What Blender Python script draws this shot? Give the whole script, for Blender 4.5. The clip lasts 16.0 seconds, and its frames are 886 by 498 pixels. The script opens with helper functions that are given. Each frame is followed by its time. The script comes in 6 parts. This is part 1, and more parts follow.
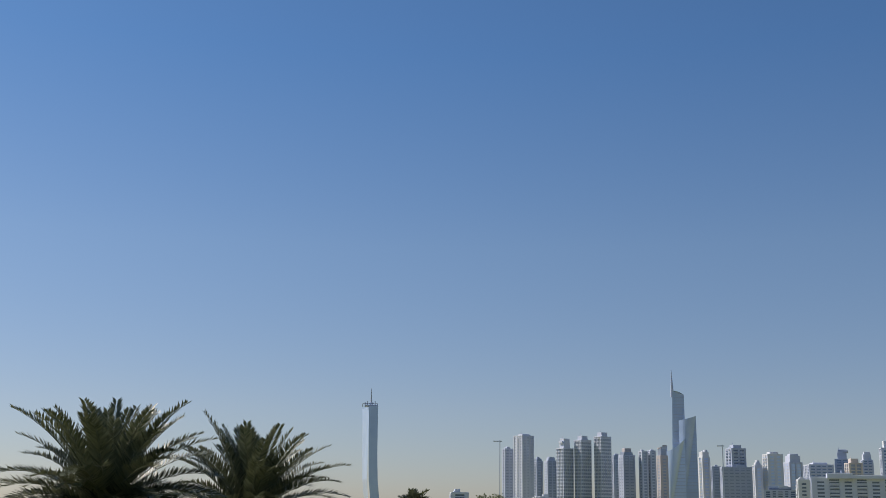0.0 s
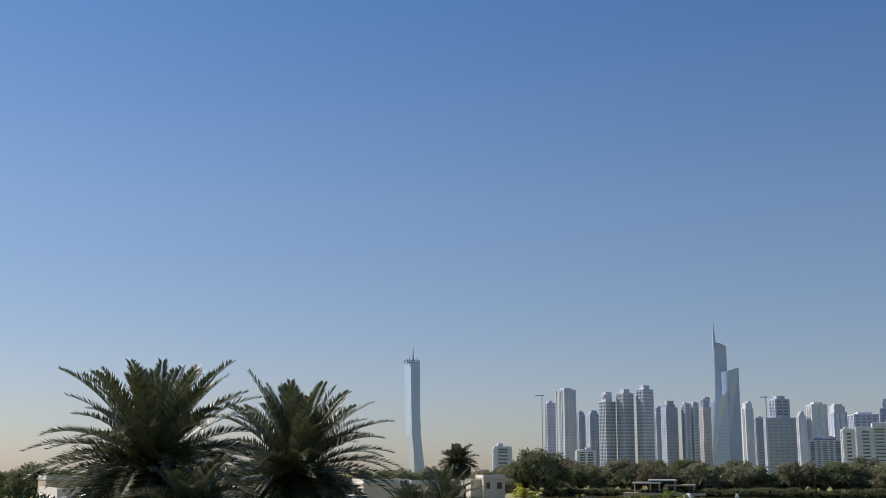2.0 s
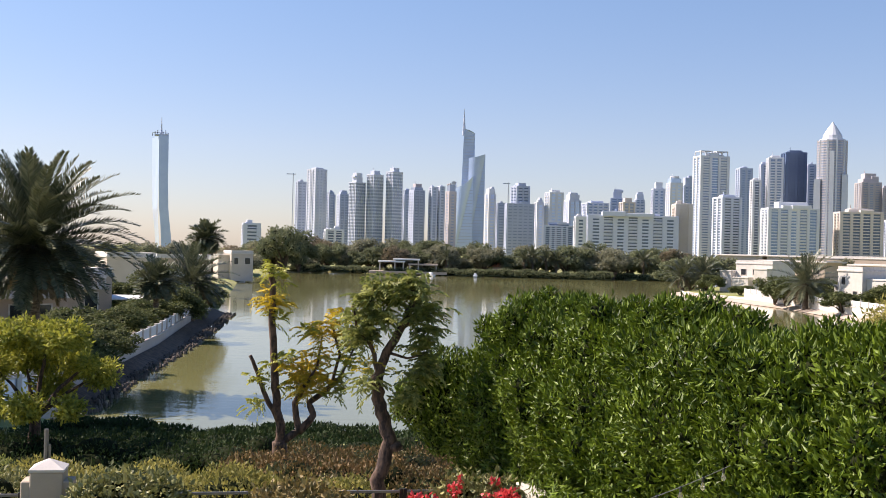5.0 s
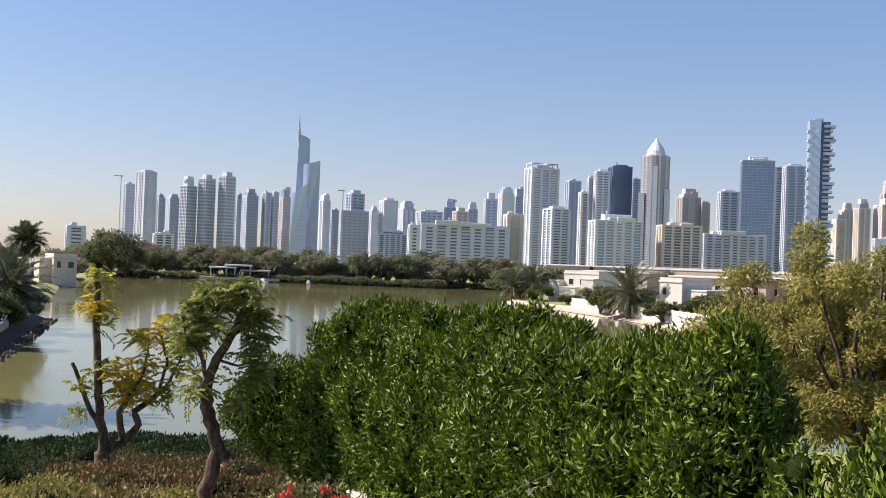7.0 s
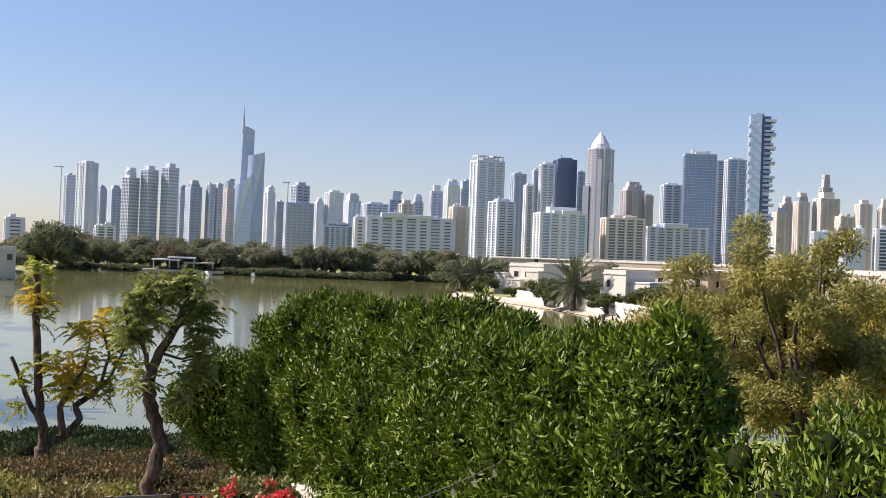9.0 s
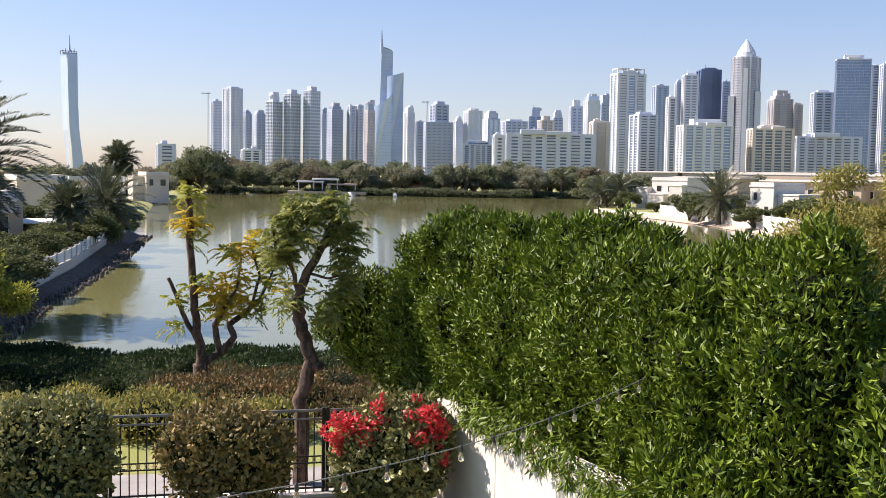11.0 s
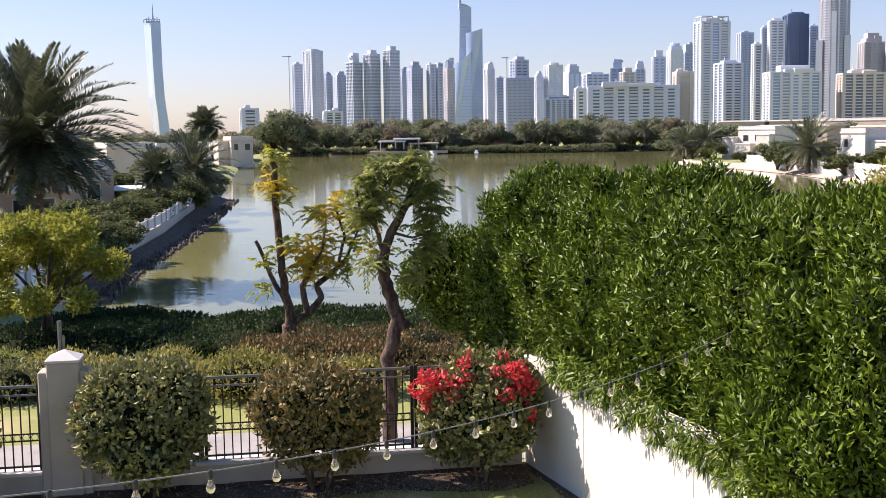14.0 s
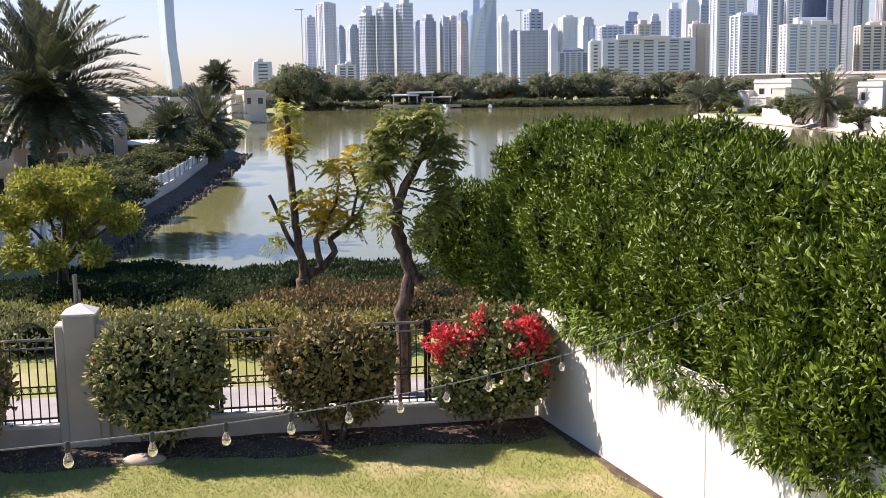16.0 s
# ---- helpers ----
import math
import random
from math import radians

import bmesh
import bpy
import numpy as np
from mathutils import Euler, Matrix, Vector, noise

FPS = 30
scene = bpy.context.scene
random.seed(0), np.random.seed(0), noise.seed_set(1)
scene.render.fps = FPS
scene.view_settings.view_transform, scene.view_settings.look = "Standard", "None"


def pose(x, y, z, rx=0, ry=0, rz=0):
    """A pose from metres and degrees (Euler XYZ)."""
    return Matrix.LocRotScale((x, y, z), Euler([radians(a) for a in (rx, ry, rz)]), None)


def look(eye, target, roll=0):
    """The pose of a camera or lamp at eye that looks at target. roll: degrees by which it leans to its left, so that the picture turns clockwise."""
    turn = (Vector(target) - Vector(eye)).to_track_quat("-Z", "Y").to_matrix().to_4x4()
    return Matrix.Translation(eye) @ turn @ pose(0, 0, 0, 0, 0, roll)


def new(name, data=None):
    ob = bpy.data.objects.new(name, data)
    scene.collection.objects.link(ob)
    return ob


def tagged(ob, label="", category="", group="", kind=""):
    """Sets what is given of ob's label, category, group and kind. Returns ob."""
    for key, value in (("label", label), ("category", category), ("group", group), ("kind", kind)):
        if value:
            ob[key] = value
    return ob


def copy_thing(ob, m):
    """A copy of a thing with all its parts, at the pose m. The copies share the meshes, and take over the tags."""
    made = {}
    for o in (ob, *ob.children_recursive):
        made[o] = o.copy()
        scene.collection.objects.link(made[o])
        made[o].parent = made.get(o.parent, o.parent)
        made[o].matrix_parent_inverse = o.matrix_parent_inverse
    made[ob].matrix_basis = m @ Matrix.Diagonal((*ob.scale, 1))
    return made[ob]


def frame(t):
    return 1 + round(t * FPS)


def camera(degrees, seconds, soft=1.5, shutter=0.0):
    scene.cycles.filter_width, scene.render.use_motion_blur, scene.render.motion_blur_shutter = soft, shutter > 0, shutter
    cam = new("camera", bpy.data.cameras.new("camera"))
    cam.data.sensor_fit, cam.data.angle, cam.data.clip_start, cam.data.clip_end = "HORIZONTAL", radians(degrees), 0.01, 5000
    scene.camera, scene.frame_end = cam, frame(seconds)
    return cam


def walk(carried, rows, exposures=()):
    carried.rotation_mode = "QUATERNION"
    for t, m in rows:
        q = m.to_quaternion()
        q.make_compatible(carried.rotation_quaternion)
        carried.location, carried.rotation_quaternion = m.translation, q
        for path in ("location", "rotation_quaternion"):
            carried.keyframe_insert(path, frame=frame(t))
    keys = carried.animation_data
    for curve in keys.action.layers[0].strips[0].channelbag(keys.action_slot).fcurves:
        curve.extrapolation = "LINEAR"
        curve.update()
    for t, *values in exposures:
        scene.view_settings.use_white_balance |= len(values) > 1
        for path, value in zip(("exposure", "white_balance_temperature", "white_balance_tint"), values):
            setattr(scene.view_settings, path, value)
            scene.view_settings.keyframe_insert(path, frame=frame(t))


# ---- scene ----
cam = camera(42.55, 16.0, soft=0.7)
EYE = (0.0, 0.0, 6.2)
# seconds, yaw, pitch, roll of a camera held from an upper balcony
ROWS = [
(0.0, 16.78, 13.23, -0.78),
    (0.5, 17.99, 14.68, -0.63),
    (1.0, 18.46, 14.23, -0.39),
    (1.5, 18.75, 12.16, -0.29),
    (2.0, 18.93, 11.02, -0.09),
    (2.5, 19.86, 10.23, 0.11),
    (3.0, 21.29, 9.80, 0.25),
    (3.5, 21.91, 6.42, 0.25),
    (4.0, 18.66, -0.08, -1.06),
    (4.5, 13.32, -1.02, -1.18),
    (4.7, 9.80, -0.06, -1.21),
    (6.8, -0.19, 0.54, -1.98),
    (7.0, -1.95, 0.77, -2.22),
    (7.5, -4.31, 1.08, -2.36),
    (8.0, -5.00, 0.93, -2.40),
    (8.5, -5.00, 0.84, -2.41),
    (9.0, -4.69, 0.49, -2.23),
    (9.5, -2.48, -1.28, -2.03),
    (10.0, -0.48, -2.33, -1.72),
    (12.5, 5.01, -5.44, 0.20),
    (13.0, 5.60, -5.62, 0.55),
    (13.5, 6.11, -5.82, 0.80),
    (14.0, 6.42, -6.00, 0.79),
    (14.5, 6.42, -6.48, 0.72),
    (15.0, 6.57, -7.28, 0.79),
    (15.5, 6.77, -7.72, 0.78),
    (16.0, 7.09, -8.29, 0.86),
]
EXPOSURES = [(0.0, -0.1, 6800, 14), (0.5, -0.2, 6800, 14), (1.5, -0.1, 6800, 14), (3.0, 0.0, 7000, 18), (3.6, 0.05, 7000, 20), (4.0, 0.4, 7150, 24), (4.5, 0.78, 7150, 23), (7.0, 0.62, 7100, 20),
             (9.0, 0.66, 7100, 20), (10.0, 0.78, 7100, 20), (12.5, 0.85, 6900, 24), (16.0, 0.92, 6900, 25)]
walk(cam, [(t, pose(*EYE, 90 + p, r, y)) for t, y, p, r in ROWS], EXPOSURES)

# ---- world and sun ----
SUN_LEFT, SUN_UP = 82.0, 43.0          # degrees to the left of straight ahead, and above the horizon
world = bpy.data.worlds.new("world")
scene.world = world
world.use_nodes = True
wn = world.node_tree
sky = wn.nodes.new("ShaderNodeTexSky")
sky.sky_type = "NISHITA"
sky.sun_disc = False
sky.sun_elevation = radians(SUN_UP)
sky.sun_rotation = radians(-SUN_LEFT)
sky.air_density, sky.dust_density, sky.ozone_density = 0.9, 0.35, 3.6
wn.nodes["Background"].inputs["Strength"].default_value = 0.10
cast = wn.nodes.new("ShaderNodeMix")          # dust haze that greys the sky towards the horizon, deep blue higher up
cast.data_type, cast.blend_type = "RGBA", "MULTIPLY"
cast.inputs["Factor"].default_value = 1.0
height = wn.nodes.new("ShaderNodeSeparateXYZ")
wn.links.new(wn.nodes.new("ShaderNodeTexCoord").outputs["Generated"], height.inputs["Vector"])
haze = wn.nodes.new("ShaderNodeValToRGB")
for k, (at, tone) in enumerate(((0.0, (0.72, 0.71, 0.78)), (0.09, (0.84, 0.81, 0.85)), (0.23, (0.85, 0.93, 0.98)), (0.39, (0.60, 0.89, 1.08)))):
    stop = haze.color_ramp.elements[k] if k < 2 else haze.color_ramp.elements.new(at)
    stop.position, stop.color = at, (*tone, 1)
wn.links.new(height.outputs["Z"], haze.inputs["Fac"])
wn.links.new(haze.outputs["Color"], cast.inputs["B"])
wn.links.new(sky.outputs["Color"], cast.inputs["A"])
wn.links.new(cast.outputs["Result"], wn.nodes["Background"].inputs["Color"])

sun_data = bpy.data.lights.new("sun", "SUN")
sun_data.energy, sun_data.angle, sun_data.color = 5.0, radians(0.55), (1.0, 0.95, 0.87)
sun_lamp = new("sun", sun_data)
_a, _e = radians(SUN_LEFT), radians(SUN_UP)
sun_way = Vector((-math.sin(_a) * math.cos(_e), math.cos(_a) * math.cos(_e), math.sin(_e)))
sun_lamp.matrix_world = look(tuple(sun_way * 100), (0, 0, 0))


# ---- materials ----
def material(name, colour, second=None, rough=0.8, metal=0.0, scale=4.0, fine=40.0, bump=0.0, island=0.0, through_light=0.0,
             spec=0.5, stretch=(1, 1, 1), spread=0.5):
    """A surface of two colours mixed by coarse and fine noise; island: how far loose pieces differ; through_light: how much light passes a leaf."""
    m = bpy.data.materials.new(name)
    m.use_nodes = True
    nt = m.node_tree
    b = nt.nodes["Principled BSDF"]
    second = second or tuple(c * 0.75 for c in colour)
    tc = nt.nodes.new("ShaderNodeTexCoord")
    mp = nt.nodes.new("ShaderNodeMapping")
    mp.inputs["Scale"].default_value = stretch
    nt.links.new(tc.outputs["Object"], mp.inputs["Vector"])
    n1 = nt.nodes.new("ShaderNodeTexNoise")
    n1.inputs["Scale"].default_value, n1.inputs["Detail"].default_value = scale, 4
    n2 = nt.nodes.new("ShaderNodeTexNoise")
    n2.inputs["Scale"].default_value, n2.inputs["Detail"].default_value = fine, 3
    for n in (n1, n2):
        nt.links.new(mp.outputs["Vector"], n.inputs["Vector"])
    add = nt.nodes.new("ShaderNodeMath")
    add.operation = "MULTIPLY_ADD"
    add.inputs[1].default_value = 0.4
    nt.links.new(n2.outputs["Fac"], add.inputs[0])
    nt.links.new(n1.outputs["Fac"], add.inputs[2])
    ramp = nt.nodes.new("ShaderNodeMapRange")
    ramp.inputs["From Min"].default_value, ramp.inputs["From Max"].default_value = 0.7 - 0.3 * spread, 0.7 + 0.3 * spread
    nt.links.new(add.outputs["Value"], ramp.inputs["Value"])
    mix = nt.nodes.new("ShaderNodeMix")
    mix.data_type = "RGBA"
    mix.inputs["A"].default_value, mix.inputs["B"].default_value = (*colour, 1), (*second, 1)
    fac = ramp.outputs["Result"]
    if island:
        geo = nt.nodes.new("ShaderNodeNewGeometry")
        im = nt.nodes.new("ShaderNodeMix")
        im.data_type = "FLOAT"
        im.inputs["Factor"].default_value = island
        nt.links.new(fac, im.inputs["A"])
        nt.links.new(geo.outputs["Random Per Island"], im.inputs["B"])
        fac = im.outputs["Result"]
    nt.links.new(fac, mix.inputs["Factor"])
    nt.links.new(mix.outputs["Result"], b.inputs["Base Color"])
    b.inputs["Roughness"].default_value = rough
    b.inputs["Metallic"].default_value = metal
    b.inputs["Specular IOR Level"].default_value = spec
    if bump:
        bp = nt.nodes.new("ShaderNodeBump")
        bp.inputs["Strength"].default_value, bp.inputs["Distance"].default_value = bump, 0.02
        nt.links.new(add.outputs["Value"], bp.inputs["Height"])
        nt.links.new(bp.outputs["Normal"], b.inputs["Normal"])
    if through_light:
        tr = nt.nodes.new("ShaderNodeBsdfTranslucent")
        nt.links.new(mix.outputs["Result"], tr.inputs["Color"])
        ms = nt.nodes.new("ShaderNodeMixShader")
        ms.inputs["Fac"].default_value = through_light
        nt.links.new(b.outputs["BSDF"], ms.inputs[1])
        nt.links.new(tr.outputs["BSDF"], ms.inputs[2])
        nt.links.new(ms.outputs["Shader"], nt.nodes["Material Output"].inputs["Surface"])
    return m


HEDGE_LEAF = material("hedge leaf", (0.020, 0.048, 0.004), (0.185, 0.265, 0.021), 0.46, scale=1.2, fine=8, island=0.8, through_light=0.11, spec=0.32)
# leaves of plants seen from their shaded side; the dark colour carries that shade
SHADED_LEAF = material("shaded leaf", (0.018, 0.036, 0.011), (0.058, 0.095, 0.030), 0.6, scale=1.5, fine=9, island=0.6, through_light=0.15, spec=0.15)
BUSH_LEAF = material("bush leaf", (0.070, 0.090, 0.030), (0.44, 0.42, 0.17), 0.5, scale=1.5, fine=9, island=0.75, through_light=0.15, spec=0.3)
BROWN_LEAF = material("brown leaf", (0.075, 0.088, 0.028), (0.44, 0.32, 0.13), 0.55, scale=1.5, fine=9, island=0.75, through_light=0.15, spec=0.35)
FEATHER_LEAF = material("feather leaf", (0.11, 0.15, 0.040), (0.42, 0.43, 0.13), 0.5, scale=1.0, fine=8, island=0.7, through_light=0.35, spec=0.3)
YELLOW_LEAF = material("yellow leaf", (0.30, 0.27, 0.035), (0.80, 0.56, 0.05), 0.5, scale=1.0, fine=8, island=0.7, through_light=0.35, spec=0.28)
LIME_LEAF = material("lime leaf", (0.15, 0.19, 0.030), (0.52, 0.50, 0.080), 0.5, scale=0.8, fine=8, island=0.7, through_light=0.35, spec=0.3)
PALM_LEAF = material("palm leaf", (0.032, 0.050, 0.021), (0.20, 0.21, 0.125), 0.42, scale=0.8, fine=6, island=0.7, through_light=0.14, spec=0.5)
OLIVE_LEAF = material("olive leaf", (0.14, 0.15, 0.035), (0.50, 0.44, 0.13), 0.5, scale=1.0, fine=8, island=0.6, through_light=0.4, spec=0.28)
DRY_FROND = material("dry frond", (0.16, 0.12, 0.07), (0.30, 0.24, 0.15), 0.7, scale=1.0, fine=8, island=0.6, through_light=0.1)
# leaf colours of distant crowns, lightened and greyed to carry haze
FAR_LEAF = material("hazed far leaf", (0.105, 0.135, 0.068), (0.33, 0.34, 0.185), 0.7, scale=0.6, fine=3, island=0.5, through_light=0.25, spec=0.2)
FAR_LEAF_DRY = material("far dry leaf", (0.17, 0.14, 0.09), (0.36, 0.30, 0.20), 0.7, scale=0.6, fine=3, island=0.5, through_light=0.25, spec=0.2)
FAR_LEAF_PALE = material("hazed far pale leaf", (0.19, 0.20, 0.125), (0.44, 0.42, 0.28), 0.7, scale=0.6, fine=3, island=0.5, through_light=0.25, spec=0.2)
MID_LEAF = material("shrub leaf", (0.055, 0.078, 0.027), (0.22, 0.24, 0.095), 0.6, scale=0.8, fine=4, island=0.6, through_light=0.22, spec=0.2)
RUST_LEAF = material("rusty leaf", (0.06, 0.075, 0.022), (0.34, 0.20, 0.085), 0.55, scale=0.7, fine=5, island=0.6, through_light=0.15, spec=0.25)
RED_BRACT = material("red bract", (0.60, 0.02, 0.035), (0.85, 0.14, 0.14), 0.5, scale=3, fine=12, island=0.7, through_light=0.35)
TWIG = material("twig", (0.07, 0.05, 0.035), (0.14, 0.10, 0.07), 0.9, scale=5, fine=60, bump=0.5)
BARK = material("bark", (0.035, 0.022, 0.016), (0.13, 0.080, 0.055), 0.9, scale=9, fine=45, bump=1.0, stretch=(1, 1, 0.4), spread=0.3)
PALM_BARK = material("palm bark", (0.06, 0.045, 0.035), (0.19, 0.15, 0.115), 0.9, scale=5, fine=40, bump=0.9, stretch=(1, 1, 2.5))
# inner bodies of far crowns, coloured for shade among the leaves
FAR_SHADE_CORE = material("far shade between leaves", (0.045, 0.052, 0.034), (0.075, 0.08, 0.05), 0.95, scale=0.5, fine=4, spec=0.05)
# near-black colour for the shade deep inside hedges and bushes
SHADE_CORE = material("shade between leaves", (0.010, 0.014, 0.006), (0.025, 0.03, 0.012), 0.95, scale=6, fine=50, spec=0.05)
STUCCO_WHITE = material("white stucco", (0.656, 0.623, 0.566), (0.590, 0.549, 0.484), 0.85, scale=1.2, fine=90, bump=0.15)
STUCCO_GREY = material("fence stucco", (0.493, 0.414, 0.325), (0.414, 0.347, 0.269), 0.88, scale=1.5, fine=80, bump=0.25)
STUCCO_CREAM = material("cream stucco", (0.496, 0.400, 0.320), (0.432, 0.344, 0.272), 0.88, scale=0.4, fine=12, bump=0.1)
STUCCO_PALE = material("pale villa stucco", (0.574, 0.508, 0.435), (0.508, 0.443, 0.377), 0.88, scale=0.4, fine=12, bump=0.1)
COPING = material("pale coping", (0.66, 0.62, 0.57), (0.55, 0.51, 0.46), 0.85, scale=2, fine=40)
IRON = material("black iron", (0.012, 0.012, 0.014), (0.03, 0.028, 0.026), 0.45, metal=0.3, scale=6, fine=60)
SUNLIT_RAIL_GREY_POST = material("sunlit rail and grey post", (0.16, 0.16, 0.16), (0.24, 0.23, 0.22), 0.45, metal=0.5, scale=6, fine=60)
WINDOW_DARK = material("dark window glass", (0.02, 0.025, 0.03), (0.04, 0.045, 0.05), 0.12, scale=2, fine=10)
WOOD = material("playhouse wood", (0.20, 0.075, 0.028), (0.34, 0.15, 0.06), 0.65, scale=3, fine=40, bump=0.3, stretch=(1, 1, 8))
ROOF_METAL = material("grey shed roof", (0.30, 0.34, 0.40), (0.40, 0.43, 0.48), 0.5, metal=0.2, scale=2, fine=30)
GRASS = material("lawn grass", (0.17, 0.22, 0.040), (0.52, 0.46, 0.18), 0.7, scale=0.55, fine=6, island=0.45, through_light=0.3, spec=0.2)
LITTER = material("fallen leaves", (0.10, 0.06, 0.035), (0.38, 0.25, 0.14), 0.8, scale=3, fine=20, island=0.8)
SOIL = material("garden soil", (0.05, 0.032, 0.022), (0.12, 0.08, 0.055), 0.95, scale=2.5, fine=40, bump=0.8)
ROCK = material("bank stone", (0.05, 0.042, 0.036), (0.16, 0.13, 0.105), 0.9, scale=1.2, fine=12, bump=0.7)
PATH = material("grey path", (0.36, 0.34, 0.32), (0.28, 0.26, 0.24), 0.9, scale=1.5, fine=50, bump=0.2)
SHADE_CLOTH = material("white awning", (0.78, 0.78, 0.76), (0.68, 0.68, 0.66), 0.7, scale=2, fine=20)
TERRACOTTA = material("orange awning", (0.55, 0.22, 0.13), (0.42, 0.16, 0.09), 0.8, scale=2, fine=20)
CABLE = material("string cable", (0.20, 0.19, 0.18), (0.28, 0.27, 0.25), 0.6)
SOCKET = material("black socket", (0.015, 0.015, 0.016), (0.03, 0.03, 0.03), 0.5)
BRASS = material("filament", (0.55, 0.40, 0.20), (0.45, 0.32, 0.15), 0.35, metal=0.8)
BOAT_WHITE = material("white boat hull", (0.8, 0.8, 0.8), (0.65, 0.66, 0.68), 0.5)
# towers; distance haze is mixed into their pale bluish base colours
T_WHITE = material("white concrete", (0.64, 0.66, 0.70), (0.57, 0.59, 0.63), 0.85, scale=0.02, fine=0.3)
T_HAZE_PALE = material("hazed pale concrete", (0.56, 0.60, 0.69), (0.50, 0.54, 0.64), 0.85, scale=0.02, fine=0.3)
T_BEIGE = material("beige cladding", (0.62, 0.56, 0.51), (0.55, 0.49, 0.45), 0.85, scale=0.02, fine=0.3)
T_BROWN = material("brown cladding", (0.46, 0.43, 0.44), (0.41, 0.38, 0.40), 0.8, scale=0.02, fine=0.3)
T_HAZE_GREY = material("hazed grey cladding", (0.42, 0.47, 0.58), (0.37, 0.42, 0.53), 0.7, scale=0.02, fine=0.3)
G_BLUE = material("blue curtain glass", (0.20, 0.29, 0.46), (0.26, 0.35, 0.51), 0.25, metal=0.35, scale=0.03, fine=0.4)
G_PALE = material("pale blue glass", (0.46, 0.58, 0.76), (0.50, 0.61, 0.78), 0.28, metal=0.5, scale=0.03, fine=0.4)
G_TALL = material("pale blue tower glass", (0.36, 0.46, 0.63), (0.42, 0.52, 0.68), 0.28, metal=0.45, scale=0.03, fine=0.4)
G_DARK = material("dark navy glass", (0.075, 0.12, 0.22), (0.10, 0.15, 0.26), 0.22, metal=0.35, scale=0.03, fine=0.4)
# one window glass twice: lightened by haze, and darker for nearer towers
G_HAZED = material("hazed grey window glass", (0.23, 0.28, 0.37), (0.30, 0.35, 0.44), 0.28, metal=0.3, scale=0.03, fine=0.4)
G_NEAR = material("unhazed grey window glass", (0.10, 0.135, 0.20), (0.15, 0.19, 0.26), 0.25, metal=0.3, scale=0.03, fine=0.4)
G_GREEN = material("green tinted glass", (0.19, 0.27, 0.32), (0.24, 0.32, 0.37), 0.24, metal=0.35, scale=0.03, fine=0.4)


def glass_material(name):
    m = bpy.data.materials.new(name)
    m.use_nodes = True
    b = m.node_tree.nodes["Principled BSDF"]
    b.inputs["Base Color"].default_value = (1.0, 0.97, 0.93, 1)
    b.inputs["Roughness"].default_value = 0.03
    b.inputs["Transmission Weight"].default_value = 0.92
    b.inputs["IOR"].default_value = 1.12
    return m


BULB_GLASS = glass_material("bulb glass")


def water_material():
    m = bpy.data.materials.new("lake water")
    m.use_nodes = True
    nt = m.node_tree
    b = nt.nodes["Principled BSDF"]
    tc = nt.nodes.new("ShaderNodeTexCoord")
    heights = []
    for sc, stretch, detail in ((0.55, (1.0, 1.6, 1), 2), (2.4, (1.0, 1.5, 1), 3)):
        mp = nt.nodes.new("ShaderNodeMapping")
        mp.inputs["Scale"].default_value = stretch
        nt.links.new(tc.outputs["Object"], mp.inputs["Vector"])
        n = nt.nodes.new("ShaderNodeTexNoise")
        n.inputs["Scale"].default_value, n.inputs["Detail"].default_value = sc, detail
        nt.links.new(mp.outputs["Vector"], n.inputs["Vector"])
        heights.append(n.outputs["Fac"])
    add = nt.nodes.new("ShaderNodeMath")
    add.operation = "MULTIPLY_ADD"
    add.inputs[1].default_value = 0.25
    nt.links.new(heights[1], add.inputs[0])
    nt.links.new(heights[0], add.inputs[2])
    bp = nt.nodes.new("ShaderNodeBump")
    bp.inputs["Strength"].default_value, bp.inputs["Distance"].default_value = 0.10, 0.10
    nt.links.new(add.outputs["Value"], bp.inputs["Height"])
    nt.links.new(bp.outputs["Normal"], b.inputs["Normal"])
    n = nt.nodes.new("ShaderNodeTexNoise")
    n.inputs["Scale"].default_value = 0.03
    nt.links.new(tc.outputs["Object"], n.inputs["Vector"])
    mix = nt.nodes.new("ShaderNodeMix")
    mix.data_type = "RGBA"
    mix.inputs["A"].default_value, mix.inputs["B"].default_value = (0.15, 0.15, 0.06, 1), (0.21, 0.205, 0.09, 1)
    nt.links.new(n.outputs["Fac"], mix.inputs["Factor"])
    nt.links.new(mix.outputs["Result"], b.inputs["Base Color"])
    b.inputs["Roughness"].default_value = 0.05
    b.inputs["IOR"].default_value = 1.33
    b.inputs["Specular IOR Level"].default_value = 0.42
    return m


WATER = water_material()


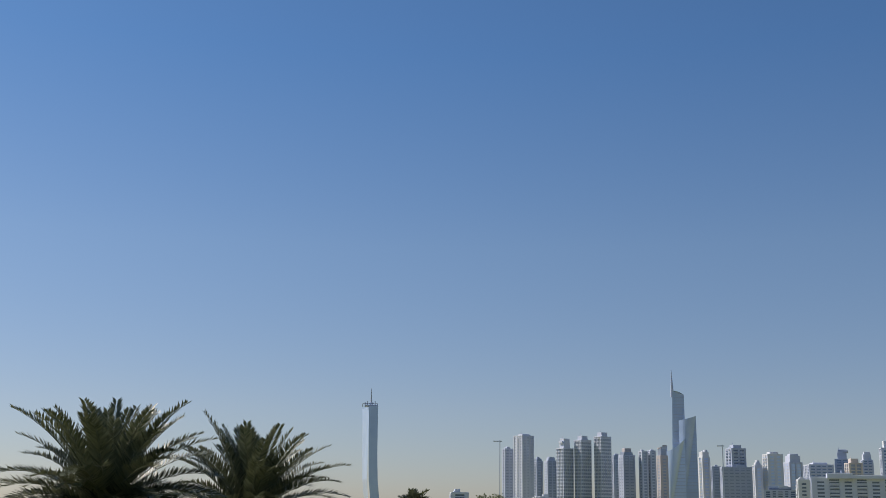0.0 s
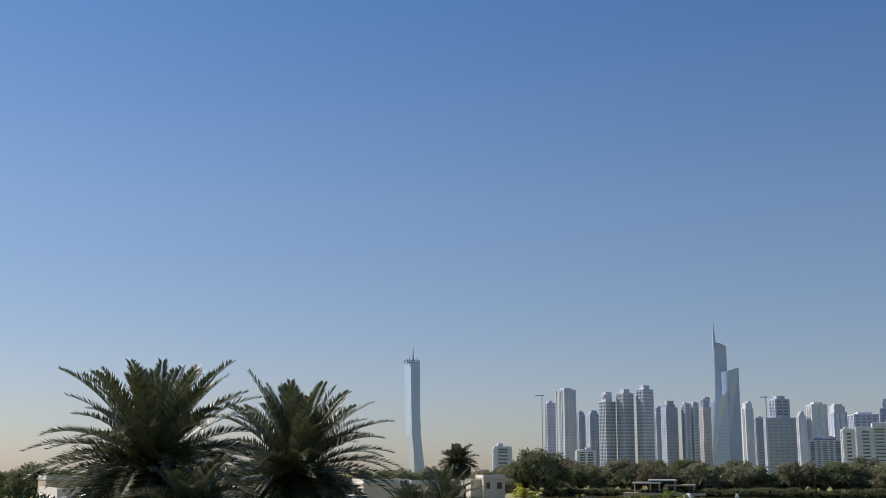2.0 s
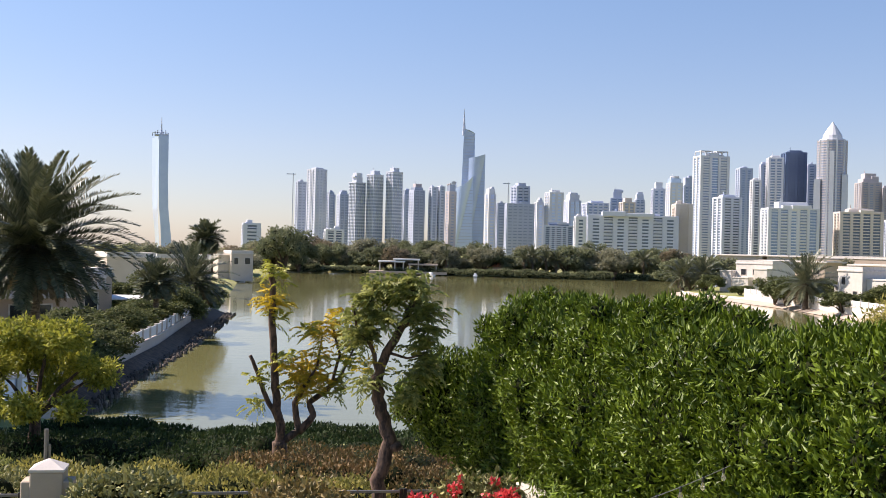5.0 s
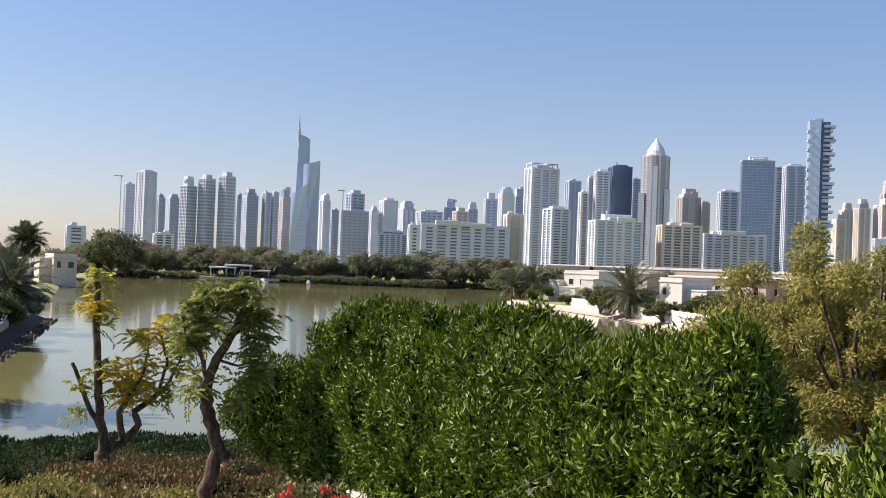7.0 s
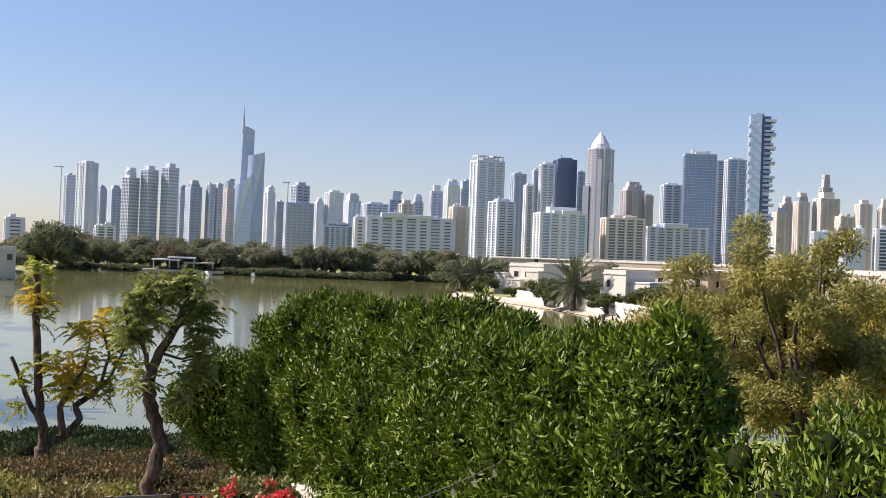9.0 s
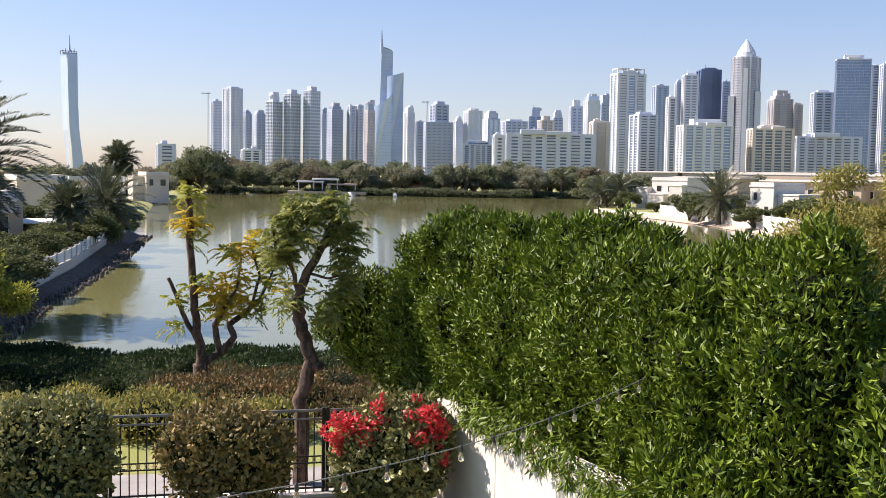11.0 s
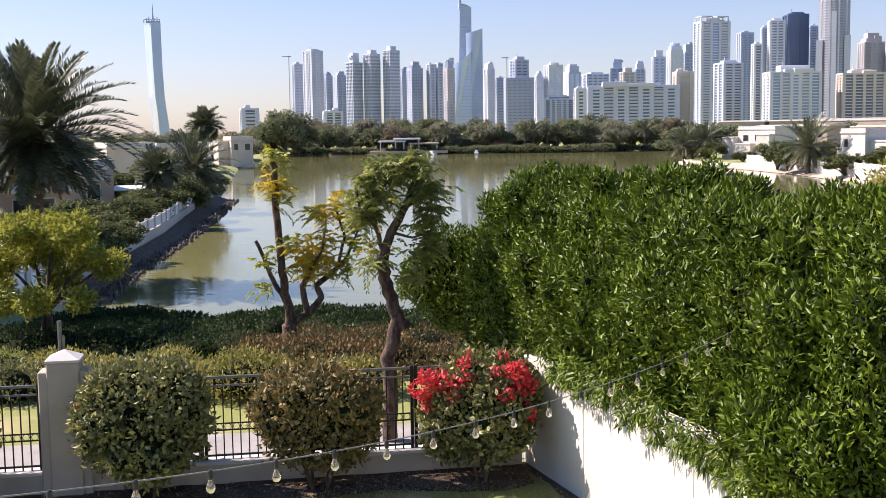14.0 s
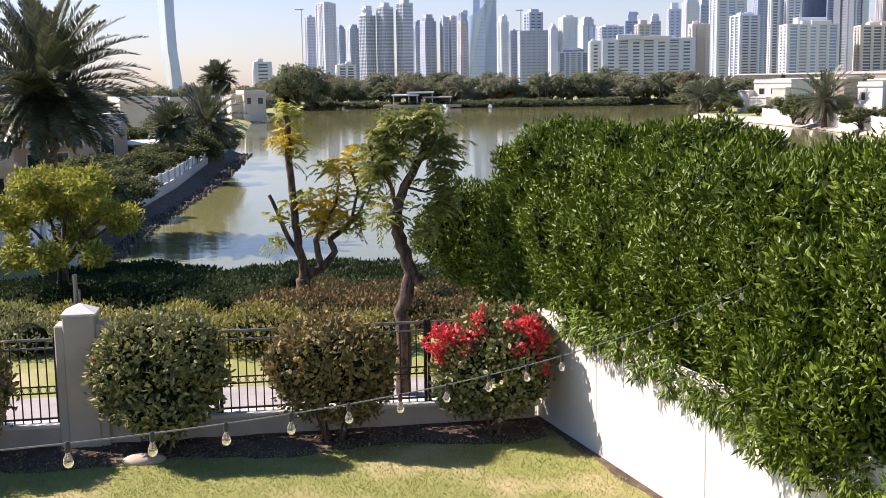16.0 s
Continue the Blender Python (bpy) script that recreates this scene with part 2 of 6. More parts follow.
def ground_material():
    """Trimmed lawn in the garden, scrub and sand further out, mixed by patches."""
    m = bpy.data.materials.new("ground")
    m.use_nodes = True
    nt = m.node_tree
    b = nt.nodes["Principled BSDF"]
    tc = nt.nodes.new("ShaderNodeTexCoord")

    def noise_of(scale, detail=4):
        n = nt.nodes.new("ShaderNodeTexNoise")
        n.inputs["Scale"].default_value, n.inputs["Detail"].default_value = scale, detail
        nt.links.new(tc.outputs["Object"], n.inputs["Vector"])
        return n.outputs["Fac"]

    def mixed(f, a, c):
        n = nt.nodes.new("ShaderNodeMix")
        n.data_type = "RGBA"
        nt.links.new(f, n.inputs["Factor"])
        for key, v in (("A", a), ("B", c)):
            if isinstance(v, tuple):
                n.inputs[key].default_value = (*v, 1)
            else:
                nt.links.new(v, n.inputs[key])
        return n.outputs["Result"]

    def stepped(f, lo, hi):
        n = nt.nodes.new("ShaderNodeMapRange")
        n.inputs["From Min"].default_value, n.inputs["From Max"].default_value = lo, hi
        nt.links.new(f, n.inputs["Value"])
        return n.outputs["Result"]

    fine = mixed(noise_of(45, 5), (0.16, 0.19, 0.04), (0.34, 0.34, 0.11))
    dry = mixed(noise_of(60, 5), (0.34, 0.28, 0.13), (0.54, 0.45, 0.26))
    grass = mixed(stepped(noise_of(0.55, 5), 0.50, 0.68), fine, dry)
    b.inputs["Roughness"].default_value = 0.95
    nt.links.new(grass, b.inputs["Base Color"])
    bp = nt.nodes.new("ShaderNodeBump")
    bp.inputs["Strength"].default_value, bp.inputs["Distance"].default_value = 0.7, 0.03
    nt.links.new(noise_of(50, 4), bp.inputs["Height"])
    nt.links.new(bp.outputs["Normal"], b.inputs["Normal"])
    return m


GROUND = ground_material()


# ---- builders ----
class Mesh:
    """Collects vertices and faces of one mesh."""

    def __init__(self):
        self.v, self.f = [], []

    def add(self, verts, faces):
        k = len(self.v)
        self.v.extend(tuple(p) for p in verts)
        self.f.extend(tuple(i + k for i in q) for q in faces)
        return self

    def box(self, x0, x1, y0, y1, z0, z1):
        return self.add([(x0, y0, z0), (x1, y0, z0), (x1, y1, z0), (x0, y1, z0), (x0, y0, z1), (x1, y0, z1), (x1, y1, z1), (x0, y1, z1)],
                        [(0, 3, 2, 1), (4, 5, 6, 7), (0, 1, 5, 4), (1, 2, 6, 5), (2, 3, 7, 6), (3, 0, 4, 7)])

    def cbox(self, x0, x1, y0, y1, z0, z1, c=0.015):
        """A box with its upper and standing edges taken off."""
        ring = lambda i, z: [(x0 + i + c, y0 + i, z), (x1 - i - c, y0 + i, z), (x1 - i, y0 + i + c, z), (x1 - i, y1 - i - c, z),
                             (x1 - i - c, y1 - i, z), (x0 + i + c, y1 - i, z), (x0 + i, y1 - i - c, z), (x0 + i, y0 + i + c, z)]
        rings = [ring(0, z0), ring(0, z1 - c), ring(c * 0.8, z1)]
        return self.loft(rings)

    def loft(self, rings, cap=True):
        n, k = len(rings[0]), len(self.v)
        for r in rings:
            self.v.extend(tuple(p) for p in r)
        for i in range(len(rings) - 1):
            for j in range(n):
                a, b = k + i * n + j, k + i * n + (j + 1) % n
                self.f.append((a, b, b + n, a + n))
        if cap:
            self.f.append(tuple(k + j for j in reversed(range(n))))
            self.f.append(tuple(k + (len(rings) - 1) * n + j for j in range(n)))
        return self

    def prism(self, poly, z0, z1):
        return self.loft([[(x, y, z0) for x, y in poly], [(x, y, z1) for x, y in poly]])

    def turned(self, profile, cx=0.0, cy=0.0, seg=16):
        """A body of revolution: profile of (radius, z) from below."""
        return self.loft([[(cx + r * math.cos(2 * math.pi * j / seg), cy + r * math.sin(2 * math.pi * j / seg), z) for j in range(seg)] for r, z in profile])

    def tube(self, path, radii, seg=7):
        path = [Vector(p) for p in path]
        rings, side = [], None
        for i, p in enumerate(path):
            d = (path[min(i + 1, len(path) - 1)] - path[max(i - 1, 0)]).normalized()
            if side is None:
                side = d.orthogonal().normalized()
            side = (side - d * side.dot(d)).normalized()
            up = d.cross(side)
            r = radii[i] if hasattr(radii, "__len__") else radii
            rings.append([p + (side * math.cos(2 * math.pi * j / seg) + up * math.sin(2 * math.pi * j / seg)) * r for j in range(seg)])
        return self.loft(rings)

    def data(self, name):
        me = bpy.data.meshes.new(name)
        me.from_pydata(self.v, [], self.f)
        return me


def quads_data(name, verts, faces):
    """Mesh data from arrays: verts (n, 3), faces (m, 4)."""
    me = bpy.data.meshes.new(name)
    me.vertices.add(len(verts))
    me.vertices.foreach_set("co", np.ascontiguousarray(verts, dtype=np.float32).ravel())
    me.loops.add(faces.size)
    me.loops.foreach_set("vertex_index", np.ascontiguousarray(faces, dtype=np.int32).ravel())
    me.polygons.add(len(faces))
    me.polygons.foreach_set("loop_start", np.arange(0, faces.size, 4, dtype=np.int32))
    me.polygons.foreach_set("loop_total", np.full(len(faces), 4, dtype=np.int32))
    me.update(calc_edges=True)
    me.validate()
    return me


def part(name, mesh, mat, parent=None, label="", smooth=False, kind=""):
    me = mesh.data(name) if isinstance(mesh, Mesh) else mesh
    if not me.materials:
        me.materials.append(mat)
    if smooth:
        me.polygons.foreach_set("use_smooth", [True] * len(me.polygons))
    ob = new(name, me)
    ob.parent = parent
    return tagged(ob, label=label, kind=kind)


def thing(name, m, label, category, group="", kind=""):
    ob = new(name)
    ob.empty_display_size = 0.2
    ob.matrix_basis = m
    return tagged(ob, label, category, group, kind)


def polar(az, d, z=0.0):
    """The place at az degrees to the left of straight ahead, d metres off."""
    return Vector((-math.sin(radians(az)) * d, math.cos(radians(az)) * d, z))


def leaf_quads(p, d, s, length, width, fold=0.25):
    """Lance leaves: bases p, directions d, side vectors s, all (n, 3)."""
    n = len(p)
    length, width = np.broadcast_to(length, n)[:, None], np.broadcast_to(width, n)[:, None]
    nrm = np.cross(d, s)
    tip = p + d * length - nrm * length * 0.12
    mid = p + d * length * 0.45 - nrm * width * fold
    v = np.stack([p, p + d * length * 0.42 + s * width * 0.5, tip, p + d * length * 0.42 - s * width * 0.5, mid], 1).reshape(-1, 3)
    k = np.arange(n)[:, None] * 5
    f = np.concatenate([k + np.array([[0, 1, 2, 4]]), k + np.array([[0, 4, 2, 3]])], 1).reshape(-1, 4)
    return v, f


def unit(a):
    return a / np.maximum(np.linalg.norm(a, axis=-1, keepdims=True), 1e-9)


def cloud_points(blobs, n, rng, shell=0.25, rough=0.12):
    """Places and outward directions over a union of ellipsoids (x, y, z, rx, ry, rz)."""
    B = np.array(blobs, float)
    w = (B[:, 3] * B[:, 4] + B[:, 4] * B[:, 5] + B[:, 3] * B[:, 5])
    pick = rng.choice(len(B), n, p=w / w.sum())
    u = unit(rng.normal(size=(n, 3)))
    q = 1 - shell * rng.random(n) ** 2 + rough * rng.normal(size=n)
    pts = B[pick, :3] + u * B[pick, 3:] * q[:, None]
    out = unit(u / B[pick, 3:])
    keep = np.ones(n, bool)
    for i in np.nonzero(B[:, 3] >= 0.5 * B[:, 3].max())[0]:
        inside = (((pts - B[i, :3]) / B[i, 3:]) ** 2).sum(1) < 0.62
        keep &= ~(inside & (pick != i))
    return pts[keep], out[keep]


def leaf_cloud(blobs, n, length, width, seed, up=0.35, wild=0.8, shell=0.25, rough=0.1, floor=None):
    rng = np.random.default_rng(seed)
    got = [cloud_points(blobs, n, rng, shell, rough)]
    while sum(len(g[0]) for g in got) < n:
        got.append(cloud_points(blobs, n, rng, shell, rough))
    p, o = np.concatenate([g[0] for g in got])[:n], np.concatenate([g[1] for g in got])[:n]
    if floor is not None:
        k = p[:, 2] > floor
        p, o = p[k], o[k]
    d = unit(o * 0.4 + wild * rng.normal(size=o.shape) * 0.6 + np.array([0, 0, up]))
    s = unit(np.cross(d, o * 0.9 + np.array([0, 0, 0.45]) + rng.normal(size=o.shape) * 0.4))
    k = len(p)
    return leaf_quads(p, d, s, length * rng.uniform(0.6, 1.25, k), width * rng.uniform(0.7, 1.2, k))


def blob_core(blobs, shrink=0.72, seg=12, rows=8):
    """Shrunken dark bodies inside a crown, standing in for shade between its leaves."""
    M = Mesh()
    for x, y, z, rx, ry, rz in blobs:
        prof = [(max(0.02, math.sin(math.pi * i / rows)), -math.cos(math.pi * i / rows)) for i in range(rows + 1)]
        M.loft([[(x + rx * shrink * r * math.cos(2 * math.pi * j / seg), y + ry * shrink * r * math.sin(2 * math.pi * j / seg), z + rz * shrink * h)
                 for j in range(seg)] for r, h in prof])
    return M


def feather_cloud(anchors, rng, per=10, length=0.45, pairs=8, leaflet=0.055, lw=0.022, spread=0.35, hang=0.35):
    """Feathered leaves round branch ends: each a row of leaflet pairs along a drooping stalk."""
    P, D, S, L, W = [], [], [], [], []
    for a in anchors:
        for _ in range(per):
            base = np.array(a) + rng.normal(size=3) * spread * np.array([1, 1, 0.7])
            d = unit(rng.normal(size=3) * np.array([1, 1, 0.55]) + np.array([0, 0, 0.35]))
            side = unit(np.cross(d, [0, 0, 1.0]) + 1e-6)
            ln = length * rng.uniform(0.6, 1.2)
            for i in range(pairs):
                q = (i + 0.5) / pairs
                pos = base + d * ln * q + np.array([0, 0, -hang * ln * q * q])
                for sg in (-1, 1):
                    P.append(pos)
                    D.append(unit(side * sg * 0.8 + d * 0.45 + np.array([0, 0, -0.55]) + rng.normal(size=3) * 0.15))
                    S.append(unit(d + rng.normal(size=3) * 0.1))
                    L.append(leaflet * (1.15 - 0.5 * abs(q - 0.4)) * ln / length)
                    W.append(lw)
    return leaf_quads(np.array(P), np.array(D), np.array(S), np.array(L), np.array(W), 0.1)


# ---- ground and lake ----
WATER_Z = -2.0
LAKE = [(-22.3, 49.6), (-23.9, 54), (-26.7, 68), (-29.8, 84), (-35.1, 108), (-39.2, 126), (-50, 165), (-74, 252), (-84, 300), (-90, 352), (-104, 392), (-60, 396),
        (-38, 390), (-20, 388), (0, 392), (34, 396), (52, 390), (40, 330), (30, 284), (23, 262), (22, 246), (31, 222), (36, 196), (41, 152), (50, 120),
        (66, 104), (110, 98), (110, 58), (40, 58), (16, 50.5), (-5, 47.0), (-14.5, 44.8), (-18.5, 46)]


def lake_distance(x, y):
    """Metres from the shore, positive inside the lake (arrays)."""
    best = np.full(x.shape, 1e9)
    inside = np.zeros(x.shape, bool)
    for (x0, y0), (x1, y1) in zip(LAKE, LAKE[1:] + LAKE[:1]):
        dx, dy = x1 - x0, y1 - y0
        t = np.clip(((x - x0) * dx + (y - y0) * dy) / (dx * dx + dy * dy), 0, 1)
        best = np.minimum(best, np.hypot(x - x0 - t * dx, y - y0 - t * dy))
        cross = (y0 > y) != (y1 > y)
        with np.errstate(divide="ignore", invalid="ignore"):
            inside ^= cross & (x < (x1 - x0) * (y - y0) / (y1 - y0 if y1 != y0 else 1e-9) + x0)
    return np.where(inside, best, -best)


def land_height(x, y):
    """The garden lies level; beyond its fence the land falls to the banks."""
    x, y = np.asarray(x, float), np.asarray(y, float)
    q = np.clip((np.hypot(x, y) - 25) / 22, 0, 1)
    return -1.2 * q * q * (3 - 2 * q)


def ground_z(x, y):
    return float(ground_heights(np.array([float(x)]), np.array([float(y)]))[0])


def ground_heights(x, y):
    s = lake_distance(x, y)
    base = land_height(x, y)
    bank = np.clip((s + 2.6) / 3.4, 0, 1)
    return base * (1 - bank) + (WATER_Z - 1.0) * bank


def build_ground():
    az = np.concatenate([np.arange(-180, -36, 4.0), np.arange(-36, 50, 0.4), np.arange(50, 180, 4.0)])
    rad = np.concatenate([[0.01], np.geomspace(3, 700, 250), np.geomspace(760, 4900, 12)])
    A, Rr = np.meshgrid(np.radians(az), rad)
    X, Y = -np.sin(A) * Rr, np.cos(A) * Rr
    Z = ground_heights(X, Y)
    n, m = A.shape
    i, j = np.meshgrid(np.arange(n - 1), np.arange(m), indexing="ij")
    a, b = i * m + j, i * m + (j + 1) % m
    f = np.stack([a, b, b + m, a + m], -1).reshape(-1, 4)
    ob = part("ground", quads_data("ground", np.stack([X, Y, Z], -1).reshape(-1, 3), f), GROUND, smooth=True)
    tagged(ob, "mown garden lawn and dry grassy banks round a lake", "ground", kind="structure")


build_ground()
_w = part("water", Mesh().add([(x, y, WATER_Z) for x, y in ((-160, 40), (130, 40), (130, 420), (-160, 420))], [(0, 1, 2, 3)]), WATER)
tagged(_w, "calm olive-green lake water reflecting sky and trees", "water", kind="structure")

# ---- the garden's fence and wall ----
FA, FB = Vector((-24.0, 13.8, 0)), Vector((-0.92, 20.42, 0))       # the fence's line, seen from the garden
FDIR = (FB - FA).normalized()
FANG = math.degrees(math.atan2(FDIR.y, FDIR.x))
FLEN = (FB - FA).length
fence_pose = pose(FA.x, FA.y, 0, 0, 0, FANG)
LOW, RAIL_TOP = 0.46, 1.93
PILLARS = [FLEN - 8.0, FLEN - 16.9]


def low_wall():
    ob = thing("fence_wall", fence_pose, "low beige stucco wall under an iron garden fence", "wall", kind="structure")
    part("wall_body", Mesh().box(0, FLEN, 0, 0.26, -0.3, LOW - 0.06), STUCCO_GREY, ob)
    part("coping", Mesh().cbox(0, FLEN + 0.003, -0.035, 0.295, LOW - 0.06, LOW, 0.012), COPING, ob, "pale coping along the top")


def pillar(s):
    ob = thing("fence_pillar", fence_pose @ pose(s, 0, 0), "beige stucco fence pillar with pyramid cap", "pillar", "fence pillars")
    part("shaft", Mesh().cbox(-0.42, 0.42, -0.10, 0.36, -0.3, 2.2, 0.02), STUCCO_GREY, ob)
    part("neck", Mesh().cbox(-0.27, 0.27, -0.14, 0.40, -0.29, 2.36, 0.02), STUCCO_GREY, ob)
    part("cap", Mesh().loft([[(-a, 0.13 - a, z), (a, 0.13 - a, z), (a, 0.13 + a, z), (-a, 0.13 + a, z)] for a, z in ((0.285, 2.36), (0.285, 2.40), (0.02, 2.54))]), COPING, ob, "pale pyramid cap")


def ring_mesh(r, tube, seg=12):
    M = Mesh()
    M.loft([[((r + tube * math.cos(k)) * math.cos(a), tube * math.sin(k), (r + tube * math.cos(k)) * math.sin(a)) for k in (0.8, 2.4, 3.9, 5.5)]
            for a in [2 * math.pi * i / seg for i in range(seg + 1)]], cap=False)
    return M


RING = ring_mesh(0.055, 0.007)


def iron_panel(s0, s1):
    ob = thing("fence_panel", fence_pose @ pose(s0, 0.13, LOW), "black wrought iron railing panel with rings", "railing", "fence panels")
    w, h = s1 - s0, RAIL_TOP - LOW
    # upper two rails get a grey that paints sunlight on the iron
    for z, t, mat in ((h, 0.022, SUNLIT_RAIL_GREY_POST), (h - 0.15, 0.016, SUNLIT_RAIL_GREY_POST), (0.52, 0.012, IRON), (0.64, 0.012, IRON), (0.07, 0.016, IRON)):
        part("rail", Mesh().cbox(0, w, -t, t, z - t, z + t, 0.004), mat, ob)
    n = max(2, round(w / 0.145))
    bar = part("bar", Mesh().box(-0.011, 0.011, -0.011, 0.011, 0, h), IRON, ob)
    ring = part("ring", RING.data("ring"), IRON, ob)
    for i in range(n + 1):
        x = 0.02 + (w - 0.04) * i / n
        b = bar if i == 0 else bar.copy()
        if i:
            scene.collection.objects.link(b)
        b.location = (x, 0, 0)
        if i < n:
            r = ring if i == 0 else ring.copy()
            if i:
                scene.collection.objects.link(r)
            r.location = (x + (w - 0.04) / n / 2, 0, 0.58)
    for x in (0.0, w):
        part("post", Mesh().cbox(x - 0.03, x + 0.03, -0.03, 0.03, -0.003, h + 0.05, 0.006), IRON, ob)


low_wall()
for s in PILLARS:
    pillar(s)
_stops = [0.1, PILLARS[1] - 0.42], [PILLARS[1] + 0.42, PILLARS[0] - 0.42], [PILLARS[0] + 0.42, FLEN - 0.1]
for a, b in _stops:
    k = max(1, round((b - a) / 2.05))
    for i in range(k):
        iron_panel(a + (b - a) * i / k + 0.035, a + (b - a) * (i + 1) / k - 0.035)

WA, WB = Vector((-0.89, 20.7, 0)), Vector((5.79, 7.2, 0))           # the white boundary wall, fence corner to the house
WDIR = (WB - WA).normalized()
WANG = math.degrees(math.atan2(WDIR.y, WDIR.x))
WLEN = (WB - WA).length
WALL_H = 2.05
wall_pose = pose(WA.x, WA.y, 0, 0, 0, WANG)
_ob = thing("garden_wall", wall_pose, "sunlit white stucco boundary wall under a leafy hedge", "wall", kind="structure")
_x, _joints = 0.0, (2.42, 5.75, 9.1, 12.4, WLEN)
for j in _joints:
    part("panel", Mesh().cbox(_x + 0.006, j - 0.006, 0, 0.22, -0.3, WALL_H, 0.01), STUCCO_WHITE, _ob)
    part("joint", Mesh().box(j - 0.006, j + 0.006, 0.02, 0.2, -0.3, WALL_H - 0.01), STUCCO_GREY, _ob)
    _x = j
WSIDE = Vector((-WDIR.y, WDIR.x, 0))        # away from the garden


def on_wall(s, off, z=0.0):
    return WA + WDIR * s + WSIDE * off + Vector((0, 0, z))


def build_soil_bed():
    """The dark bed along the fence and a little brown edge along the white wall."""
    rng = random.Random(5)
    M = Mesh()
    n = 90
    front, back = [], []
    for i in range(n + 1):
        s = FLEN * i / n
        w = 1.05 + 0.18 * math.sin(s * 1.7) + rng.uniform(-0.08, 0.08)
        p, q = FA + FDIR * s, Vector((FDIR.y, -FDIR.x, 0))
        a, b = p + q * 0.0, p + q * w
        back.append((a.x, a.y, 0.05 + rng.uniform(-0.01, 0.02)))
        front.append((b.x, b.y, 0.006))
    for i in range(n):
        M.add([front[i], front[i + 1], back[i + 1], back[i]], [(0, 1, 2, 3)])
    ob = part("soil_bed", M, SOIL)
    tagged(ob, "dark brown planting bed along the fence", "flower bed", kind="structure")
    M = Mesh()
    for i in range(60):
        s0, s1 = WLEN * i / 60, WLEN * (i + 1) / 60
        a, b = on_wall(s0, -0.0, 0.03), on_wall(s1, -0.0, 0.03)
        c, d = on_wall(s1, -0.16 - 0.05 * math.sin(i + 1), 0.007), on_wall(s0, -0.16 - 0.05 * math.sin(i), 0.007)
        M.add([a, d, c, b], [(0, 1, 2, 3)])
    tagged(part("soil_edge", M, SOIL), "narrow brown soil edge at the wall's foot", "flower bed", kind="structure")
    # paved walk behind the fence
    M = Mesh()
    q = Vector((-FDIR.y, FDIR.x, 0))
    a, b = FA + q * 0.5, FB + q * 0.5 + FDIR * 9
    M.add([a + Vector((0, 0, 0.02)), b + Vector((0, 0, 0.02)), b + q * 3.0 + Vector((0, 0, 0.02)), a + q * 3.0 + Vector((0, 0, 0.02))], [(0, 1, 2, 3)])
    tagged(part("path", M, PATH), "grey paved walk behind the garden fence", "path", kind="structure")


build_soil_bed()


def build_lawn():
    """Grass blades of the garden lawn, and dry leaves fallen on the bed."""
    rng = np.random.default_rng(55)
    q = np.array([FDIR.y, -FDIR.x])
    p = rng.uniform((-12, 11.0), (5, 20.5), (120000, 2))
    off = (p - np.array([FA.x, FA.y])) @ q
    wall = (p - np.array([WA.x, WA.y])) @ np.array([WSIDE.x, WSIDE.y])
    k = (off > 0.95 + 0.2 * rng.normal(size=len(p))) & (wall < -0.12)
    g = np.column_stack([p[k], np.zeros(k.sum())])
    n = len(g)
    d = unit(rng.normal(size=(n, 3)) * np.array([0.8, 0.8, 0.2]) + np.array([0, 0, 0.8]))
    v, f = leaf_quads(g, d, unit(np.cross(d, rng.normal(size=(n, 3)))), rng.uniform(0.035, 0.075, n), 0.012, 0.1)
    tagged(part("lawn_grass", quads_data("lawn_grass", v, f), GRASS), "short mown lawn grass with straw patches", "grass", kind="stuff")
    k = (off > 0.05) & (off < 1.0) & (wall < -0.1)
    g = np.column_stack([p[k][:5200], 0.055 - 0.045 * off[k][:5200]]) if k.any() else np.zeros((0, 3))
    n = len(g)
    d = unit(rng.normal(size=(n, 3)) * np.array([1, 1, 0.25]))
    v, f = leaf_quads(g, d, unit(np.cross(d, [[0.1, 0.1, 1.0]])), rng.uniform(0.04, 0.09, n), 0.04, 0.1)
    tagged(part("leaf_litter", quads_data("leaf_litter", v, f), LITTER), "dry brown leaves fallen on the bed", "leaf litter", kind="stuff")
    r = random.Random(6)
    c = FA + FDIR * (FLEN - 6.95) + Vector((FDIR.y, -FDIR.x, 0)) * 0.95
    ring = lambda s, z: [(0.34 * s * math.cos(a) * r.uniform(0.85, 1.1), 0.2 * s * math.sin(a) * r.uniform(0.85, 1.1), z) for a in [j * 0.6283 for j in range(10)]]
    o = part("rock", Mesh().loft([ring(1, -0.05), ring(1.05, 0.05), ring(0.7, 0.11), ring(0.2, 0.13)]), STUCCO_CREAM, smooth=True)
    o.matrix_basis = pose(c.x, c.y, 0, 0, 0, FANG)
    tagged(o, "flat tan garden rock on the bed", "rock")


build_lawn()

